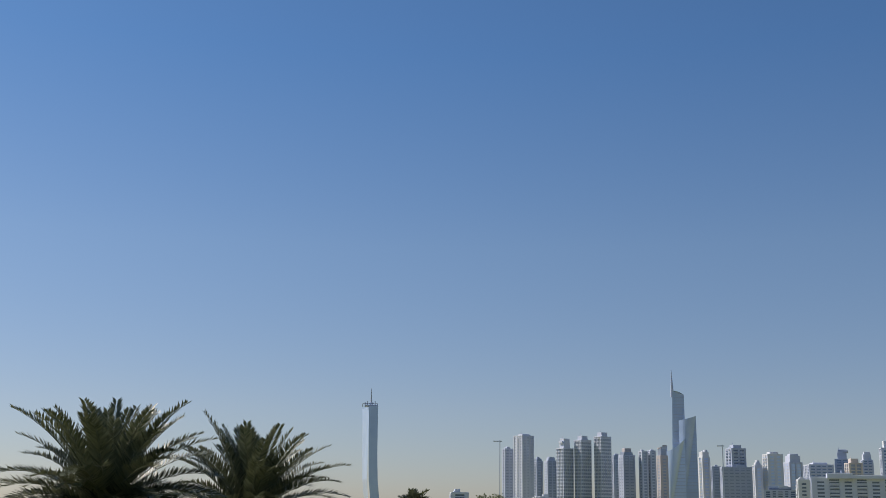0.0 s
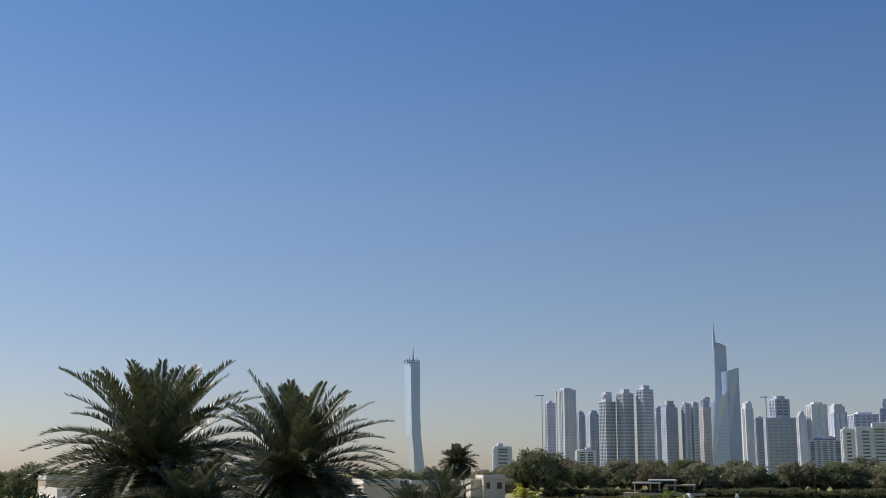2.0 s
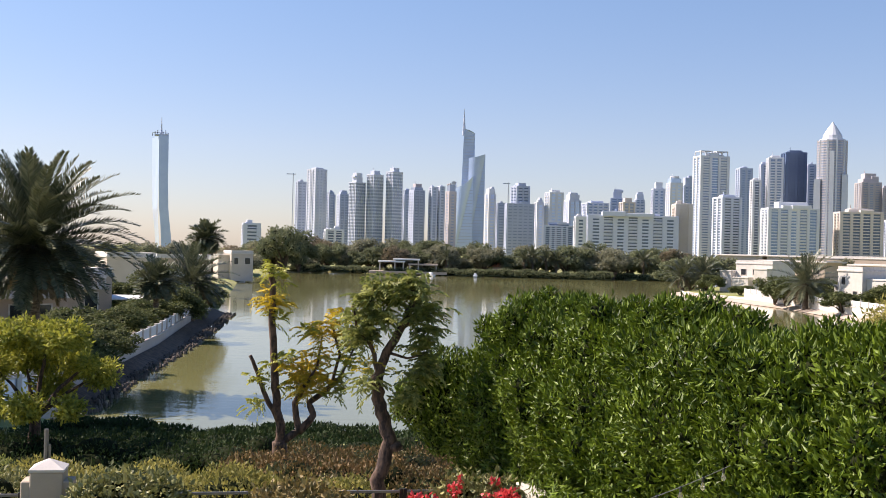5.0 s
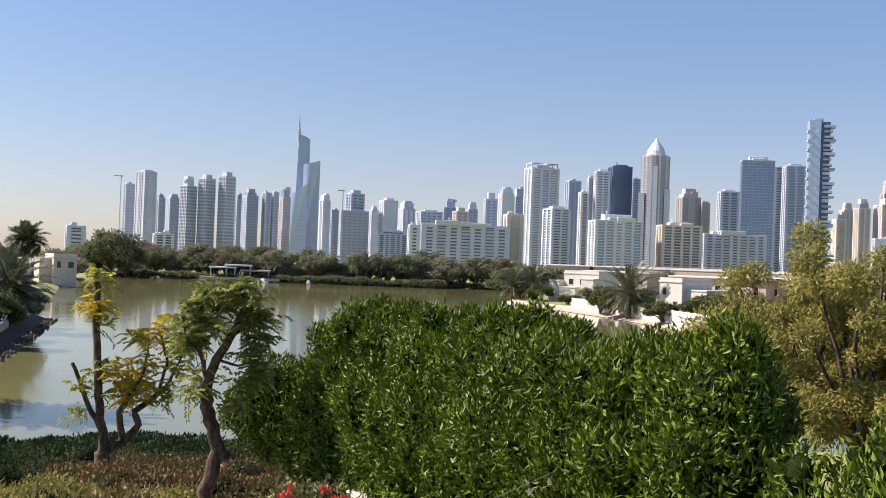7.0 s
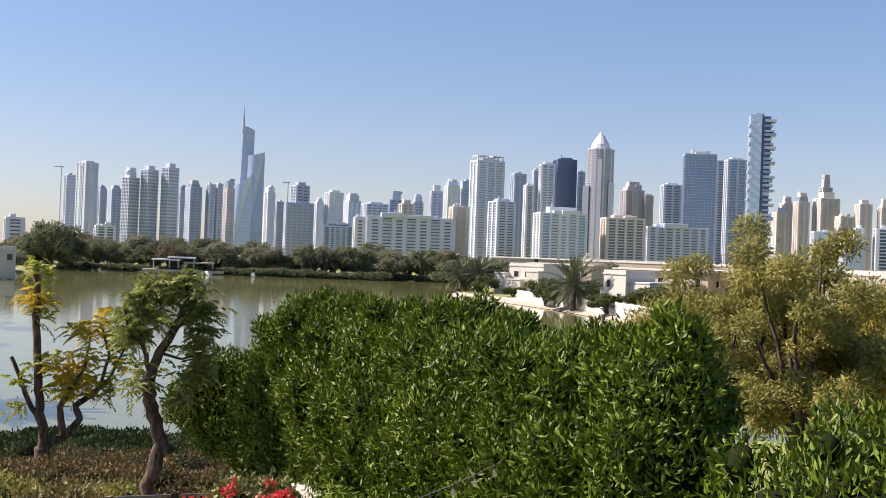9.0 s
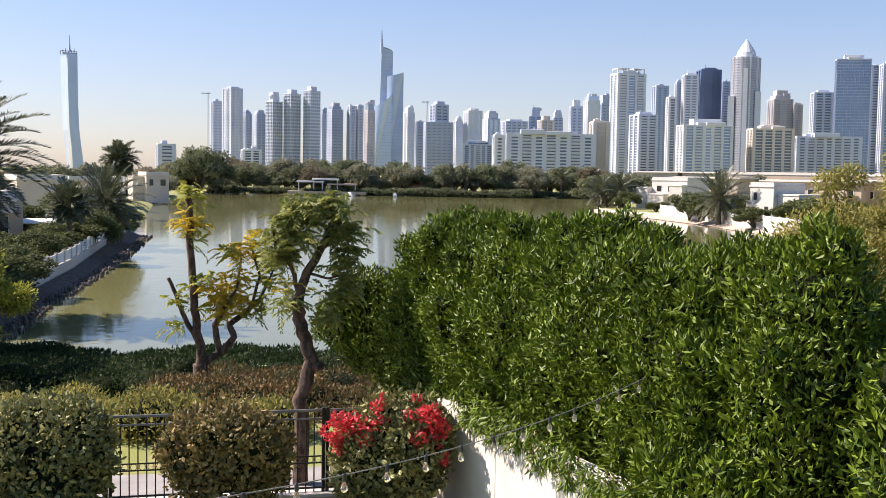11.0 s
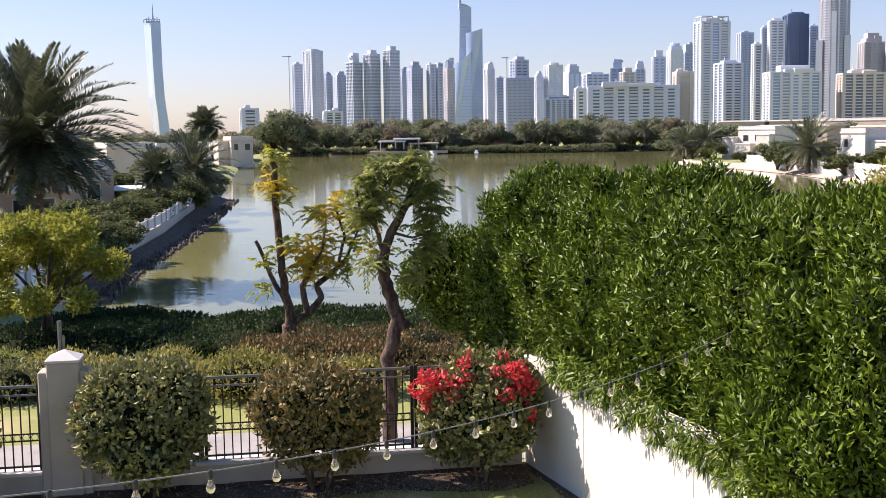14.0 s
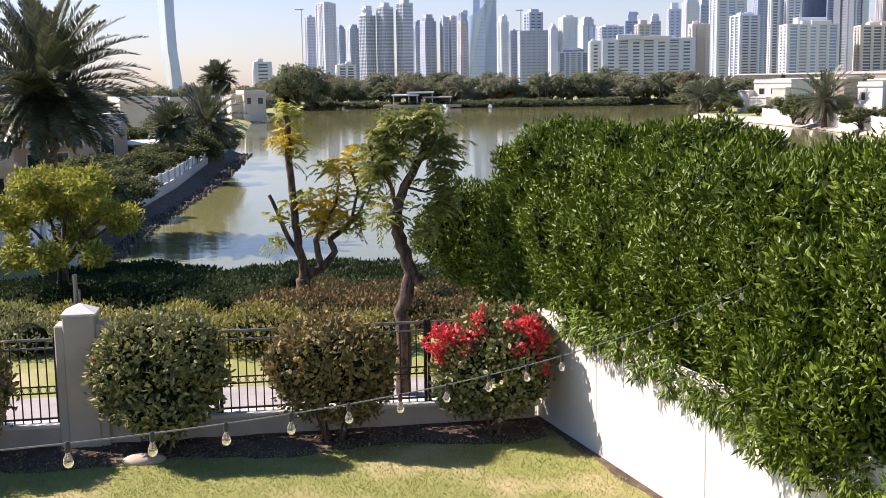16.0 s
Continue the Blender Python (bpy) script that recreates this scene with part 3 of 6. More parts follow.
# ---- plants ----
def bush(name, x, y, z, blobs, n, leaf, width, mat, seed, label, category="bush", group="", up=0.3, flowers=None, stem=True, floor=None, core=0.6):
    ob = thing(name, pose(x, y, z), label, category, group)
    v, f = leaf_cloud(blobs, n, leaf, width, seed, up, floor=floor)
    part("leaves", quads_data("leaves", v, f), mat, ob, kind="stuff")
    part("crown_shade_core", blob_core(blobs, core), SHADE_CORE, ob, smooth=True, kind="stuff")
    if stem:
        rng = random.Random(seed)
        M = Mesh()
        for _ in range(6):
            a = rng.uniform(0, 6.28)
            M.tube([(0.1 * math.cos(a), 0.1 * math.sin(a), -0.1), (0.25 * math.cos(a), 0.25 * math.sin(a), 0.35), (0.5 * math.cos(a), 0.5 * math.sin(a), 0.9)], [0.035, 0.028, 0.015], 6)
        part("stem", M, TWIG, ob, kind="stuff")
    if flowers:
        fb, fn, fm, size = flowers
        v, f = leaf_cloud(fb, fn, size, size * 0.8, seed + 7, 0.4, shell=0.1, rough=0.06)
        part("bloom", quads_data("bloom", v, f), fm, ob, "clusters of red bracts", kind="stuff")
    return ob


def fence_bush(s, off, w, h, seed, mat, label, flowers=False, low=0.35):
    p = FA + FDIR * s + Vector((FDIR.y, -FDIR.x, 0)) * off
    rng = random.Random(seed)
    blobs = [(0, 0, h * 0.56, w * 0.86, w * 0.62, h * 0.42)]
    for i in range(9):
        a = i * 0.7 + rng.uniform(-0.3, 0.3)
        blobs.append((w * 0.55 * math.cos(a), w * 0.35 * math.sin(a), h * rng.uniform(0.38, 0.72), w * 0.42, w * 0.38, h * 0.27))
    for x, y, z, r, *_ in list(blobs):
        for _ in range(5):
            u = Vector((rng.gauss(0, 1), rng.gauss(0, 1), rng.gauss(0.1, 1))).normalized() * r
            k = rng.uniform(0.10, 0.22)
            blobs.append((x + u.x, y + u.y, z + u.z * 0.8, k, k, k))
    fl = None
    if flowers:
        fb = []
        for i in range(flowers):
            a = rng.choice((rng.uniform(-0.95, -0.15), rng.uniform(0.2, 0.9)))
            k = rng.uniform(0.05, 0.14)
            fb.append((w * a, w * rng.uniform(-0.62, -0.1), h * rng.uniform(0.62, 1.0) - 0.25 * abs(a) * h * 0.4, k, k, k * 0.8))
        fl = (fb, 38 * flowers, RED_BRACT, 0.085)
    return bush("bougainvillea_bush", p.x, p.y, 0, blobs, 9500, 0.115, 0.080, mat, seed, label, "bush", "bushes along the fence", flowers=fl, floor=low)


fence_bush(FLEN - 6.65, 0.55, 1.20, 2.5, 11, BUSH_LEAF, "clipped variegated bougainvillea bush beside the fence pillar", 3)
fence_bush(FLEN - 3.75, 0.55, 1.12, 2.35, 12, BROWN_LEAF, "rounded olive-brown bougainvillea bush before the fence")
fence_bush(FLEN - 0.9, 0.65, 1.10, 2.4, 13, BUSH_LEAF, "bougainvillea bush crowned with bright red bracts", 46)
fence_bush(FLEN - 10.2, 0.5, 1.25, 2.2, 14, BROWN_LEAF, "bougainvillea bush with scattered red bracts", 10)
fence_bush(FLEN - 13.6, 0.5, 1.5, 2.0, 15, BROWN_LEAF, "dry brown bougainvillea bush before the fence", 1)


def tall_hedge():
    """The tall narrow-leaved hedge that grows over the white wall."""
    rng = random.Random(21)
    blobs = []
    for i in range(23):
        s = -2.9 + i * 0.54
        top = 5.24 if s > -0.8 else 5.24 - 0.55 * (-0.8 - s)
        rows = [(top - 0.62, 0.85, 0.75), (top - 1.45, 0.75, 0.95), (top - 2.15, 0.9, 0.95), (top - 2.75, 1.1, 0.8)]
        if s > 6.6:
            rows.append((2.65 - 0.16 * (s - 6.6), 0.12, 0.55 + 0.05 * (s - 6.6)))
        elif -1.2 < s < 0.2:
            rows.append((1.7, 0.7, 0.8))
        if s < -1.2:
            rows.pop()
        for z, off, r in rows:
            blobs.append((*on_wall(s + rng.uniform(-0.2, 0.2), off + rng.uniform(-0.22, 0.22), z + rng.uniform(-0.14, 0.14)), r, r, r * 0.92))
    for x, y, z, r, *_ in list(blobs):
        for _ in range(6):
            u = Vector((rng.gauss(0, 1), rng.gauss(0, 1), rng.gauss(0.2, 1))).normalized() * r
            k = rng.uniform(0.14, 0.26)
            blobs.append((x + u.x, y + u.y, z + u.z, k, k, k * 1.15))
    for az, z, r in ((8.0, 3.05, 0.26), (7.5, 2.9, 0.38), (7.35, 3.3, 0.36), (6.7, 2.75, 0.48), (6.6, 3.3, 0.55), (6.0, 3.6, 0.6), (5.6, 2.4, 0.5), (5.4, 3.0, 0.8)):
        blobs.append((*polar(az, 23.6 + rng.uniform(-0.2, 0.2), z), r, r, r))
        for _ in range(4):
            u = Vector((rng.gauss(0, 1), rng.gauss(0, 1), rng.gauss(0, 1))).normalized() * r
            blobs.append((*(polar(az, 23.6, z) + u), 0.2, 0.2, 0.24))
    ob = thing("hedge", pose(0, 0, 0), "tall dense bright green narrow-leaved hedge overhanging the white wall", "hedge")
    v, f = leaf_cloud(blobs, 190000, 0.125, 0.042, 31, up=0.6, wild=1.0, shell=0.4, rough=0.08)
    part("leaves", quads_data("leaves", v, f), HEDGE_LEAF, ob, kind="stuff")
    part("crown_shade_core", blob_core(blobs, 0.62), SHADE_CORE, ob, smooth=True, kind="stuff")
    M = Mesh()
    for i in range(11):
        s = -2.4 + i * 1.15
        a, b = on_wall(s, 1.0, -0.1), on_wall(s + rng.uniform(-0.4, 0.4), 0.8, 3.6)
        M.tube([a, (a + b) / 2 + Vector((0.1, 0.05, 0)), b], [0.09, 0.07, 0.04], 7)
    part("trunk_row", M, BARK, ob, kind="stuff")
    hang = []
    for i in range(80):
        s = rng.uniform(1.0, 10.5)
        lo = 2.15 if s < 3.2 else 2.15 - 0.09 * (s - 3.2)
        hang.append((*on_wall(s, -0.16 + rng.uniform(-0.12, 0.12), lo + rng.uniform(-0.12, 0.25)), 0.14, 0.14, rng.uniform(0.10, 0.26)))
    v, f = leaf_cloud(hang, 5200, 0.16, 0.036, 32, up=-0.8, wild=0.9, shell=0.7)
    part("trailing_shoot", quads_data("trailing_shoot", v, f), HEDGE_LEAF, ob, kind="stuff")


tall_hedge()


def near_hedge():
    """The lower hedge nearer the house."""
    rng = random.Random(22)
    blobs = []
    for i in range(10):
        s = 10.9 + i * 0.62
        for off, top in ((0.5, 4.45), (1.7, 4.65), (3.0, 4.75), (4.3, 4.75), (5.6, 4.65)):
            for z in (top - 0.75, top - 1.8):
                blobs.append((*on_wall(s + rng.uniform(-0.2, 0.2), off + rng.uniform(-0.2, 0.2), z + rng.uniform(-0.15, 0.15)), 0.85, 0.85, 0.85))
    for i in range(8):
        blobs.append((*on_wall(10.9 + i * 0.65, 0.1, 2.0), 0.75, 0.75, 0.75))
    for x, y, z, r, *_ in list(blobs):
        for _ in range(4):
            u = Vector((rng.gauss(0, 1), rng.gauss(0, 1), rng.gauss(0.3, 1))).normalized() * r
            k = rng.uniform(0.2, 0.34)
            blobs.append((x + u.x, y + u.y, z + u.z, k, k, k * 1.15))
    ob = thing("hedge", pose(0, 0, 0), "lower bright green narrow-leaved hedge nearer the house", "hedge")
    v, f = leaf_cloud(blobs, 80000, 0.150, 0.046, 33, up=0.5, wild=0.9, shell=0.35, rough=0.06)
    part("leaves", quads_data("leaves", v, f), HEDGE_LEAF, ob, kind="stuff")
    part("crown_shade_core", blob_core(blobs, 0.6), SHADE_CORE, ob, smooth=True, kind="stuff")
    M = Mesh()
    for i in range(5):
        a = on_wall(11 + i * 1.2, 1.3, -0.1)
        M.tube([a, a + Vector((0.1, 0, 1.6)), a + Vector((0, 0.1, 3.2))], [0.08, 0.06, 0.04], 7)
    part("trunk_row", M, BARK, ob, kind="stuff")


near_hedge()


def limb(M, pts, r0, r1, seg=8, wobble=0.0, rng=None):
    P = [Vector(p) for p in pts]
    out = []
    for i in range(len(P) - 1):
        for k in range(4):
            q = k / 4
            out.append(P[i].lerp(P[i + 1], q) + (Vector((rng.uniform(-1, 1), rng.uniform(-1, 1), 0)) * wobble if rng and (i or k) else Vector()))
    out.append(P[-1])
    M.tube(out, [r0 + (r1 - r0) * i / (len(out) - 1) for i in range(len(out))], seg)


def pruned_tree_tall():
    """The crooked, lopped tree just behind the fence."""
    rng = random.Random(41)
    ob = thing("tree", pose(*polar(9.35, 22.3), 0, 0, 9.35), "crooked lopped tree with drooping feathery green leaves", "tree", "lopped trees by the water")
    M = Mesh()
    limb(M, [(0, 0, -0.2), (0.02, 0, 0.9), (-0.02, 0, 1.7), (0.2, 0, 2.4), (0.12, 0, 2.75), (-0.05, 0, 3.3), (-0.08, 0, 3.75)], 0.155, 0.12, 10, 0.03, rng)
    part("trunk", M, BARK, ob, smooth=True)
    for pts, r in (([(-0.08, 0, 3.65), (0.09, 0, 4.2), (0.41, 0.05, 4.73), (0.6, 0.05, 5.2), (0.6, 0.05, 5.5)], 0.10), ([(-0.06, 0, 3.7), (-0.2, 0.05, 4.3), (-0.25, 0.1, 4.9), (-0.2, 0.1, 5.45)], 0.05),
                   ([(-0.2, 0.05, 4.3), (-0.5, -0.1, 4.7), (-0.6, -0.1, 5.1)], 0.035), ([(0.41, 0, 4.7), (0.8, 0.1, 5.0), (0.95, 0.1, 4.9)], 0.04), ([(0.09, 0, 4.2), (0.5, -0.1, 4.1), (0.85, -0.1, 4.2)], 0.03)):
        M = Mesh()
        limb(M, pts, r, r * 0.55, 8, 0.02, rng)
        part("limb", M, BARK, ob, smooth=True)
    M = Mesh().turned([(0.02, -0.1), (0.13, -0.05), (0.16, 0.03), (0.1, 0.1), (0.02, 0.14)], 0.3, 0, 9)
    kn = part("burl", M, BARK, ob, smooth=True)
    kn.location = (0, 0, 2.35)
    r = np.random.default_rng(42)
    anchors = [(-0.2, 0, 5.5), (-0.5, 0, 5.25), (-0.02, 0.1, 5.3), (-0.65, 0, 4.9), (-0.3, 0, 4.9), (-0.5, 0.1, 4.5), (-0.75, 0, 4.55), (0.6, 0, 5.6), (0.85, 0, 5.4), (0.4, 0, 5.5),
               (1.0, 0, 5.05), (0.78, 0.1, 4.95), (1.02, 0, 4.65), (0.9, 0, 4.35), (0.95, 0, 4.0), (0.72, 0, 3.75), (0.62, 0, 3.35), (-0.36, 0, 3.65), (-0.05, -0.1, 4.9)]
    v, f = feather_cloud([(0.82 * a + 0.05, b, c) for a, b, c in anchors], r, per=42, length=0.36, pairs=8, leaflet=0.115, lw=0.052, spread=0.12, hang=0.55)
    part("leaves", quads_data("leaves", v, f), FEATHER_LEAF, ob, kind="stuff")
    v, f = feather_cloud([(-0.28, -0.1, 3.95), (-0.2, -0.1, 4.05)], r, per=8, length=0.3, pairs=7, leaflet=0.07, lw=0.03, spread=0.12)
    part("yellow_leaves", quads_data("yellow_leaves", v, f), YELLOW_LEAF, ob, "yellowed feathery leaves", kind="stuff")


def pruned_tree_yellow():
    rng = random.Random(43)
    base = polar(14.3, 33.0)
    ob = thing("tree", pose(base.x, base.y, ground_z(base.x, base.y), 0, 0, 14.3), "lopped forked tree with sparse yellowing feathery leaves", "tree", "lopped trees by the water")
    M = Mesh()
    limb(M, [(0, 0, -0.2), (0.02, 0, 0.6), (-0.05, 0, 1.0)], 0.26, 0.2, 10, 0.02, rng)
    part("trunk", M, BARK, ob, smooth=True)
    limbs = [([(-0.02, 0, 0.9), (0.0, 0, 1.4), (-0.12, 0, 1.9), (-0.2, 0, 2.75), (-0.32, 0, 4.3), (-0.32, 0, 5.4), (-0.4, 0, 5.95)], 0.14), ([(-0.08, 0, 1.6), (-0.4, 0, 2.2), (-0.63, 0, 2.75), (-0.92, 0, 3.45)], 0.085),
             ([(0.0, 0, 0.95), (0.5, 0, 1.3), (0.38, 0, 2.1), (0.77, 0, 2.75)], 0.12), ([(0.5, 0, 1.25), (0.93, 0, 1.75), (0.8, 0.1, 2.1), (1.32, 0.1, 2.5), (1.8, 0.1, 2.95)], 0.11),
             ([(1.4, 0.1, 2.55), (1.65, 0.1, 3.5), (1.4, 0.1, 4.4)], 0.05), ([(0.7, 0, 2.6), (1.0, -0.1, 3.2), (1.1, -0.1, 4.0)], 0.045), ([(1.7, 0.1, 2.9), (2.05, 0.1, 3.7)], 0.04)]
    for pts, r in limbs:
        M = Mesh()
        limb(M, pts, r, r * 0.6, 8, 0.02, rng)
        part("limb", M, BARK, ob, smooth=True)
    r = np.random.default_rng(44)
    yel = [(-0.48, 0, 5.1), (-0.25, 0, 4.9), (0.38, 0, 3.2), (0.75, 0, 2.8), (0.95, 0, 3.1), (0.7, 0, 2.45), (1.25, 0, 2.8), (1.0, 0, 3.5), (1.24, 0.1, 4.3), (1.5, 0.1, 4.5), (1.0, 0, 4.15), (1.8, 0.1, 4.0), (0.5, 0.1, 2.9)]
    gre = [(-0.35, 0, 5.95), (-0.2, 0, 5.7), (-0.25, 0, 4.6), (-0.25, 0, 3.2), (-0.7, 0, 2.85), (-0.72, 0, 2.1), (1.55, 0, 2.4), (1.85, 0.1, 3.2), (2.1, 0.1, 3.85), (0.7, 0, 4.2), (2.0, 0.1, 3.5), (0.1, 0, 3.5), (1.7, 0, 2.7), (0.2, 0, 2.6)]
    v, f = feather_cloud(yel, r, per=30, length=0.42, pairs=8, leaflet=0.12, lw=0.06, spread=0.18, hang=0.5)
    part("yellow_leaves", quads_data("yellow_leaves", v, f), YELLOW_LEAF, ob, "yellowing leaves on the limbs", kind="stuff")
    v, f = feather_cloud(gre, r, per=20, length=0.38, pairs=8, leaflet=0.12, lw=0.055, spread=0.14, hang=0.55)
    part("leaves", quads_data("leaves", v, f), LIME_LEAF, ob, kind="stuff")


pruned_tree_tall()
pruned_tree_yellow()


def crown_tree(name, az, d, top, width, seed, label, mat, extra=None, n=4200, leaf=0.2, lw=0.08, trunk_h=None, group="", k=38, z0=None):
    """A tree with forked limbs and a crown of leaf clumps with gaps."""
    b = polar(az, d)
    z0 = ground_z(b.x, b.y) if z0 is None else z0
    h = top - z0
    rng = random.Random(seed)
    ob = thing(name, pose(b.x, b.y, z0, 0, 0, az), label, "tree", group)
    th = trunk_h or h * 0.35
    M = Mesh()
    limb(M, [(0, 0, -0.3), (rng.uniform(-0.1, 0.1), 0, th * 0.5), (0, 0, th)], 0.05 * width * 0.6 + 0.06, 0.04 * width * 0.6 + 0.04, 9, 0.03, rng)
    blobs = []
    for i in range(k):
        a = i * 2.4 + rng.uniform(-0.4, 0.4)
        r = width * 0.5 * math.sqrt((i + 0.5) / k)
        zz = th + (h - th) * rng.uniform(0.12, 0.95) * (1.05 - 0.4 * (r / (width * 0.5)) ** 2)
        br = width * rng.uniform(0.065, 0.125)
        zz = min(zz, h - br * 0.75)
        x, y = r * math.cos(a) * 0.86, r * math.sin(a) * 0.86
        blobs.append((x, y, zz, br, br, br * 0.8))
        if i % 3 == 0:
            limb(M, [(0, 0, th * 0.9), (x * 0.45, y * 0.45, th + (zz - th) * 0.5), (x, y, zz)], 0.03 * width * 0.5 + 0.03, 0.02, 6, 0.03, rng)
    part("trunk", M, BARK, ob, smooth=True)
    v, f = leaf_cloud(blobs, n, leaf, lw, seed, 0.0, 1.0, shell=0.7, rough=0.15)
    part("crown", quads_data("crown", v, f), mat, ob, kind="stuff")
    if extra:
        v, f = leaf_cloud([q for i, q in enumerate(blobs) if i % 3 == 0], n // 2, leaf, lw, seed + 3, 0.2, 1.0, shell=0.4, rough=0.15)
        part("yellow_leaves", quads_data("yellow_leaves", v, f), extra, ob, "yellow young leaves", kind="stuff")
    return ob


crown_tree("tree", 25.9, 38.0, 3.7, 4.9, 51, "low spreading tree with yellow-green feathery leaves", LIME_LEAF, None, 15000, 0.19, 0.085, k=24)
crown_tree("tree", 39.0, 43.0, 5.4, 5.4, 52, "broad green tree beside a clipped hedge", BUSH_LEAF, None, 16640, 0.2, 0.085)
crown_tree("tree", 43.0, 33.0, 6.9, 6.4, 53, "dark green garden tree in shade", SHADED_LEAF, None, 13440, 0.2, 0.09)
crown_tree("tree", -19.0, 27.0, 7.5, 5.0, 54, "airy olive-green feathery tree behind the hedge", OLIVE_LEAF, None, 30000, 0.13, 0.045, z0=-0.3)
crown_tree("tree", -22.4, 25.0, 7.5, 4.0, 55, "airy olive-green feathery tree behind the hedge", OLIVE_LEAF, None, 26000, 0.13, 0.045, z0=-0.2)
crown_tree("tree", -27.2, 27.0, 6.2, 5.0, 56, "feathery tree with golden yellow leaves", OLIVE_LEAF, YELLOW_LEAF, 26000, 0.13, 0.05, z0=-0.3)
crown_tree("tree", -24.4, 29.0, 6.1, 5.4, 58, "feathery tree with golden yellow leaves", OLIVE_LEAF, YELLOW_LEAF, 24000, 0.13, 0.05, z0=-0.3)
crown_tree("tree", 32.4, 37.0, 0.9, 3.4, 57, "low brownish shrub tree with small leaves", BROWN_LEAF, None, 13440, 0.15, 0.08)


def bank_hedge(x0, x1, y, w, h, seed, mat, label, n, leaf=0.12):
    rng = random.Random(seed)
    blobs = []
    k = max(2, int((x1 - x0) / 0.9))
    for i in range(k + 1):
        x = x0 + (x1 - x0) * i / k
        yy = y + rng.uniform(-0.25, 0.25)
        for _ in range(2):
            r = rng.uniform(0.6, 1.25)
            blobs.append((x + rng.uniform(-0.5, 0.5), yy + rng.uniform(-0.4, 0.4) * w, ground_z(x, y) + h * rng.uniform(0.15, 0.5), r, w * rng.uniform(0.4, 0.65), h * rng.uniform(0.35, 0.62)))
    return bush("hedge", 0, 0, 0, blobs, n, leaf, leaf * 0.5, mat, seed, label, "hedge", "low hedges on the bank", stem=False, core=0.66)


bank_hedge(-26, -12.0, 25.6, 1.9, 1.0, 61, BUSH_LEAF, "low leafy hedge on the bank", 16200)
bank_hedge(-12.5, -5.2, 26.2, 1.8, 1.0, 62, OLIVE_LEAF, "low yellow-flecked hedge on the bank", 14400)
bank_hedge(-8, 1.0, 29.5, 2.0, 1.0, 63, RUST_LEAF, "low hedge with reddish shoots on the bank", 16200)
bank_hedge(-30, -9.0, 33.0, 2.2, 1.05, 64, SHADED_LEAF, "low green hedge on the bank, coloured dark as shaded", 21600)
bank_hedge(-30, -16, 37.5, 3.0, 0.55, 65, SHADED_LEAF, "mounded ground cover above the water, coloured dark as shaded", 16200)
bank_hedge(-30, -16, 29.3, 2.2, 0.95, 66, FEATHER_LEAF, "soft green mounded shrubs on the bank", 16200)
bank_hedge(-19.5, -7.6, 43.0, 1.8, 0.5, 67, SHADED_LEAF, "hedge along the water's edge, coloured dark as shaded", 14400, 0.16)
bank_hedge(-7.6, 3.5, 44.4, 1.6, 0.5, 68, SHADED_LEAF, "low scrub along the water's edge, coloured dark as shaded", 10800, 0.14)
bank_hedge(-9, 4, 33.5, 2.4, 0.75, 69, RUST_LEAF, "low rusty scrub on the bank", 14000)
bank_hedge(-16, 4, 38.5, 3.2, 0.55, 60, SHADED_LEAF, "low ground cover on the bank, coloured dark as shaded", 14000, 0.14)


# ---- palms ----
def palm_data(seed, fronds, length, crown_dry=0.10, leaflet=0.72, pairs=54, lift=(88, -48), wide=0.085):
    """Feather fronds of a date palm as two leaf meshes (green, dry) and a mesh of stalks, round the origin."""
    rng = np.random.default_rng(seed)
    P, D, S, L, W, dry = [], [], [], [], [], []
    stalks = Mesh()
    for i in range(fronds):
        q = i / (fronds - 1)
        el = radians(lift[0] + (lift[1] - lift[0]) * q ** 0.85 + rng.normal() * 6)
        a = i * 2.39996 + rng.normal() * 0.15
        ln = length * rng.uniform(0.85, 1.1) * (0.82 if q < 0.1 else 1.0) * (1 - 0.42 * q * q)
        out = np.array([math.cos(a), math.sin(a), 0.0])
        pos, path = np.array([0.0, 0.0, 0.0]) + out * 0.15, []
        steps = 14
        e = el
        for k in range(steps + 1):
            path.append(pos.copy())
            d = out * math.cos(e) + np.array([0, 0, math.sin(e)])
            pos = pos + d * ln / steps
            e -= radians(1.2 + 5.0 * k / steps) * (0.35 + 0.8 * math.cos(e) ** 2)
        stalks.tube(path[:-1], [0.035 * (1 - 0.8 * k / steps) for k in range(steps)], 4)
        path = np.array(path)
        is_dry = q > 1 - crown_dry
        side = np.array([-out[1], out[0], 0.0])
        for k in range(pairs):
            u = 0.10 + 0.9 * (k + 0.5) / pairs
            j = min(int(u * steps), steps - 1)
            w = u * steps - j
            base = path[j] * (1 - w) + path[j + 1] * w
            d = unit(path[j + 1] - path[j])
            upv = unit(np.cross(side, d))
            upv = upv if upv[2] > 0 else -upv
            ll = leaflet * min(1.0, 0.45 + 2.2 * u) * (1.15 - 0.75 * u ** 3)
            for sg in (-1, 1):
                P.append(base)
                D.append(unit(side * sg * 0.75 + d * 0.85 + upv * (0.28 - 0.1 * u) + rng.normal(size=3) * 0.10))
                S.append(unit(np.cross(D[-1], upv) + rng.normal(size=3) * 0.1))
                L.append(ll * rng.uniform(0.85, 1.1))
                W.append(wide)
                dry.append(is_dry)
    P, D, S, L, W, dry = (np.array(x) for x in (P, D, S, L, W, dry))
    made = [quads_data("fronds", *leaf_quads(P[k], D[k], S[k], L[k], W[k], 0.15)) for k in (~dry, dry) if k.any()]
    return made, stalks


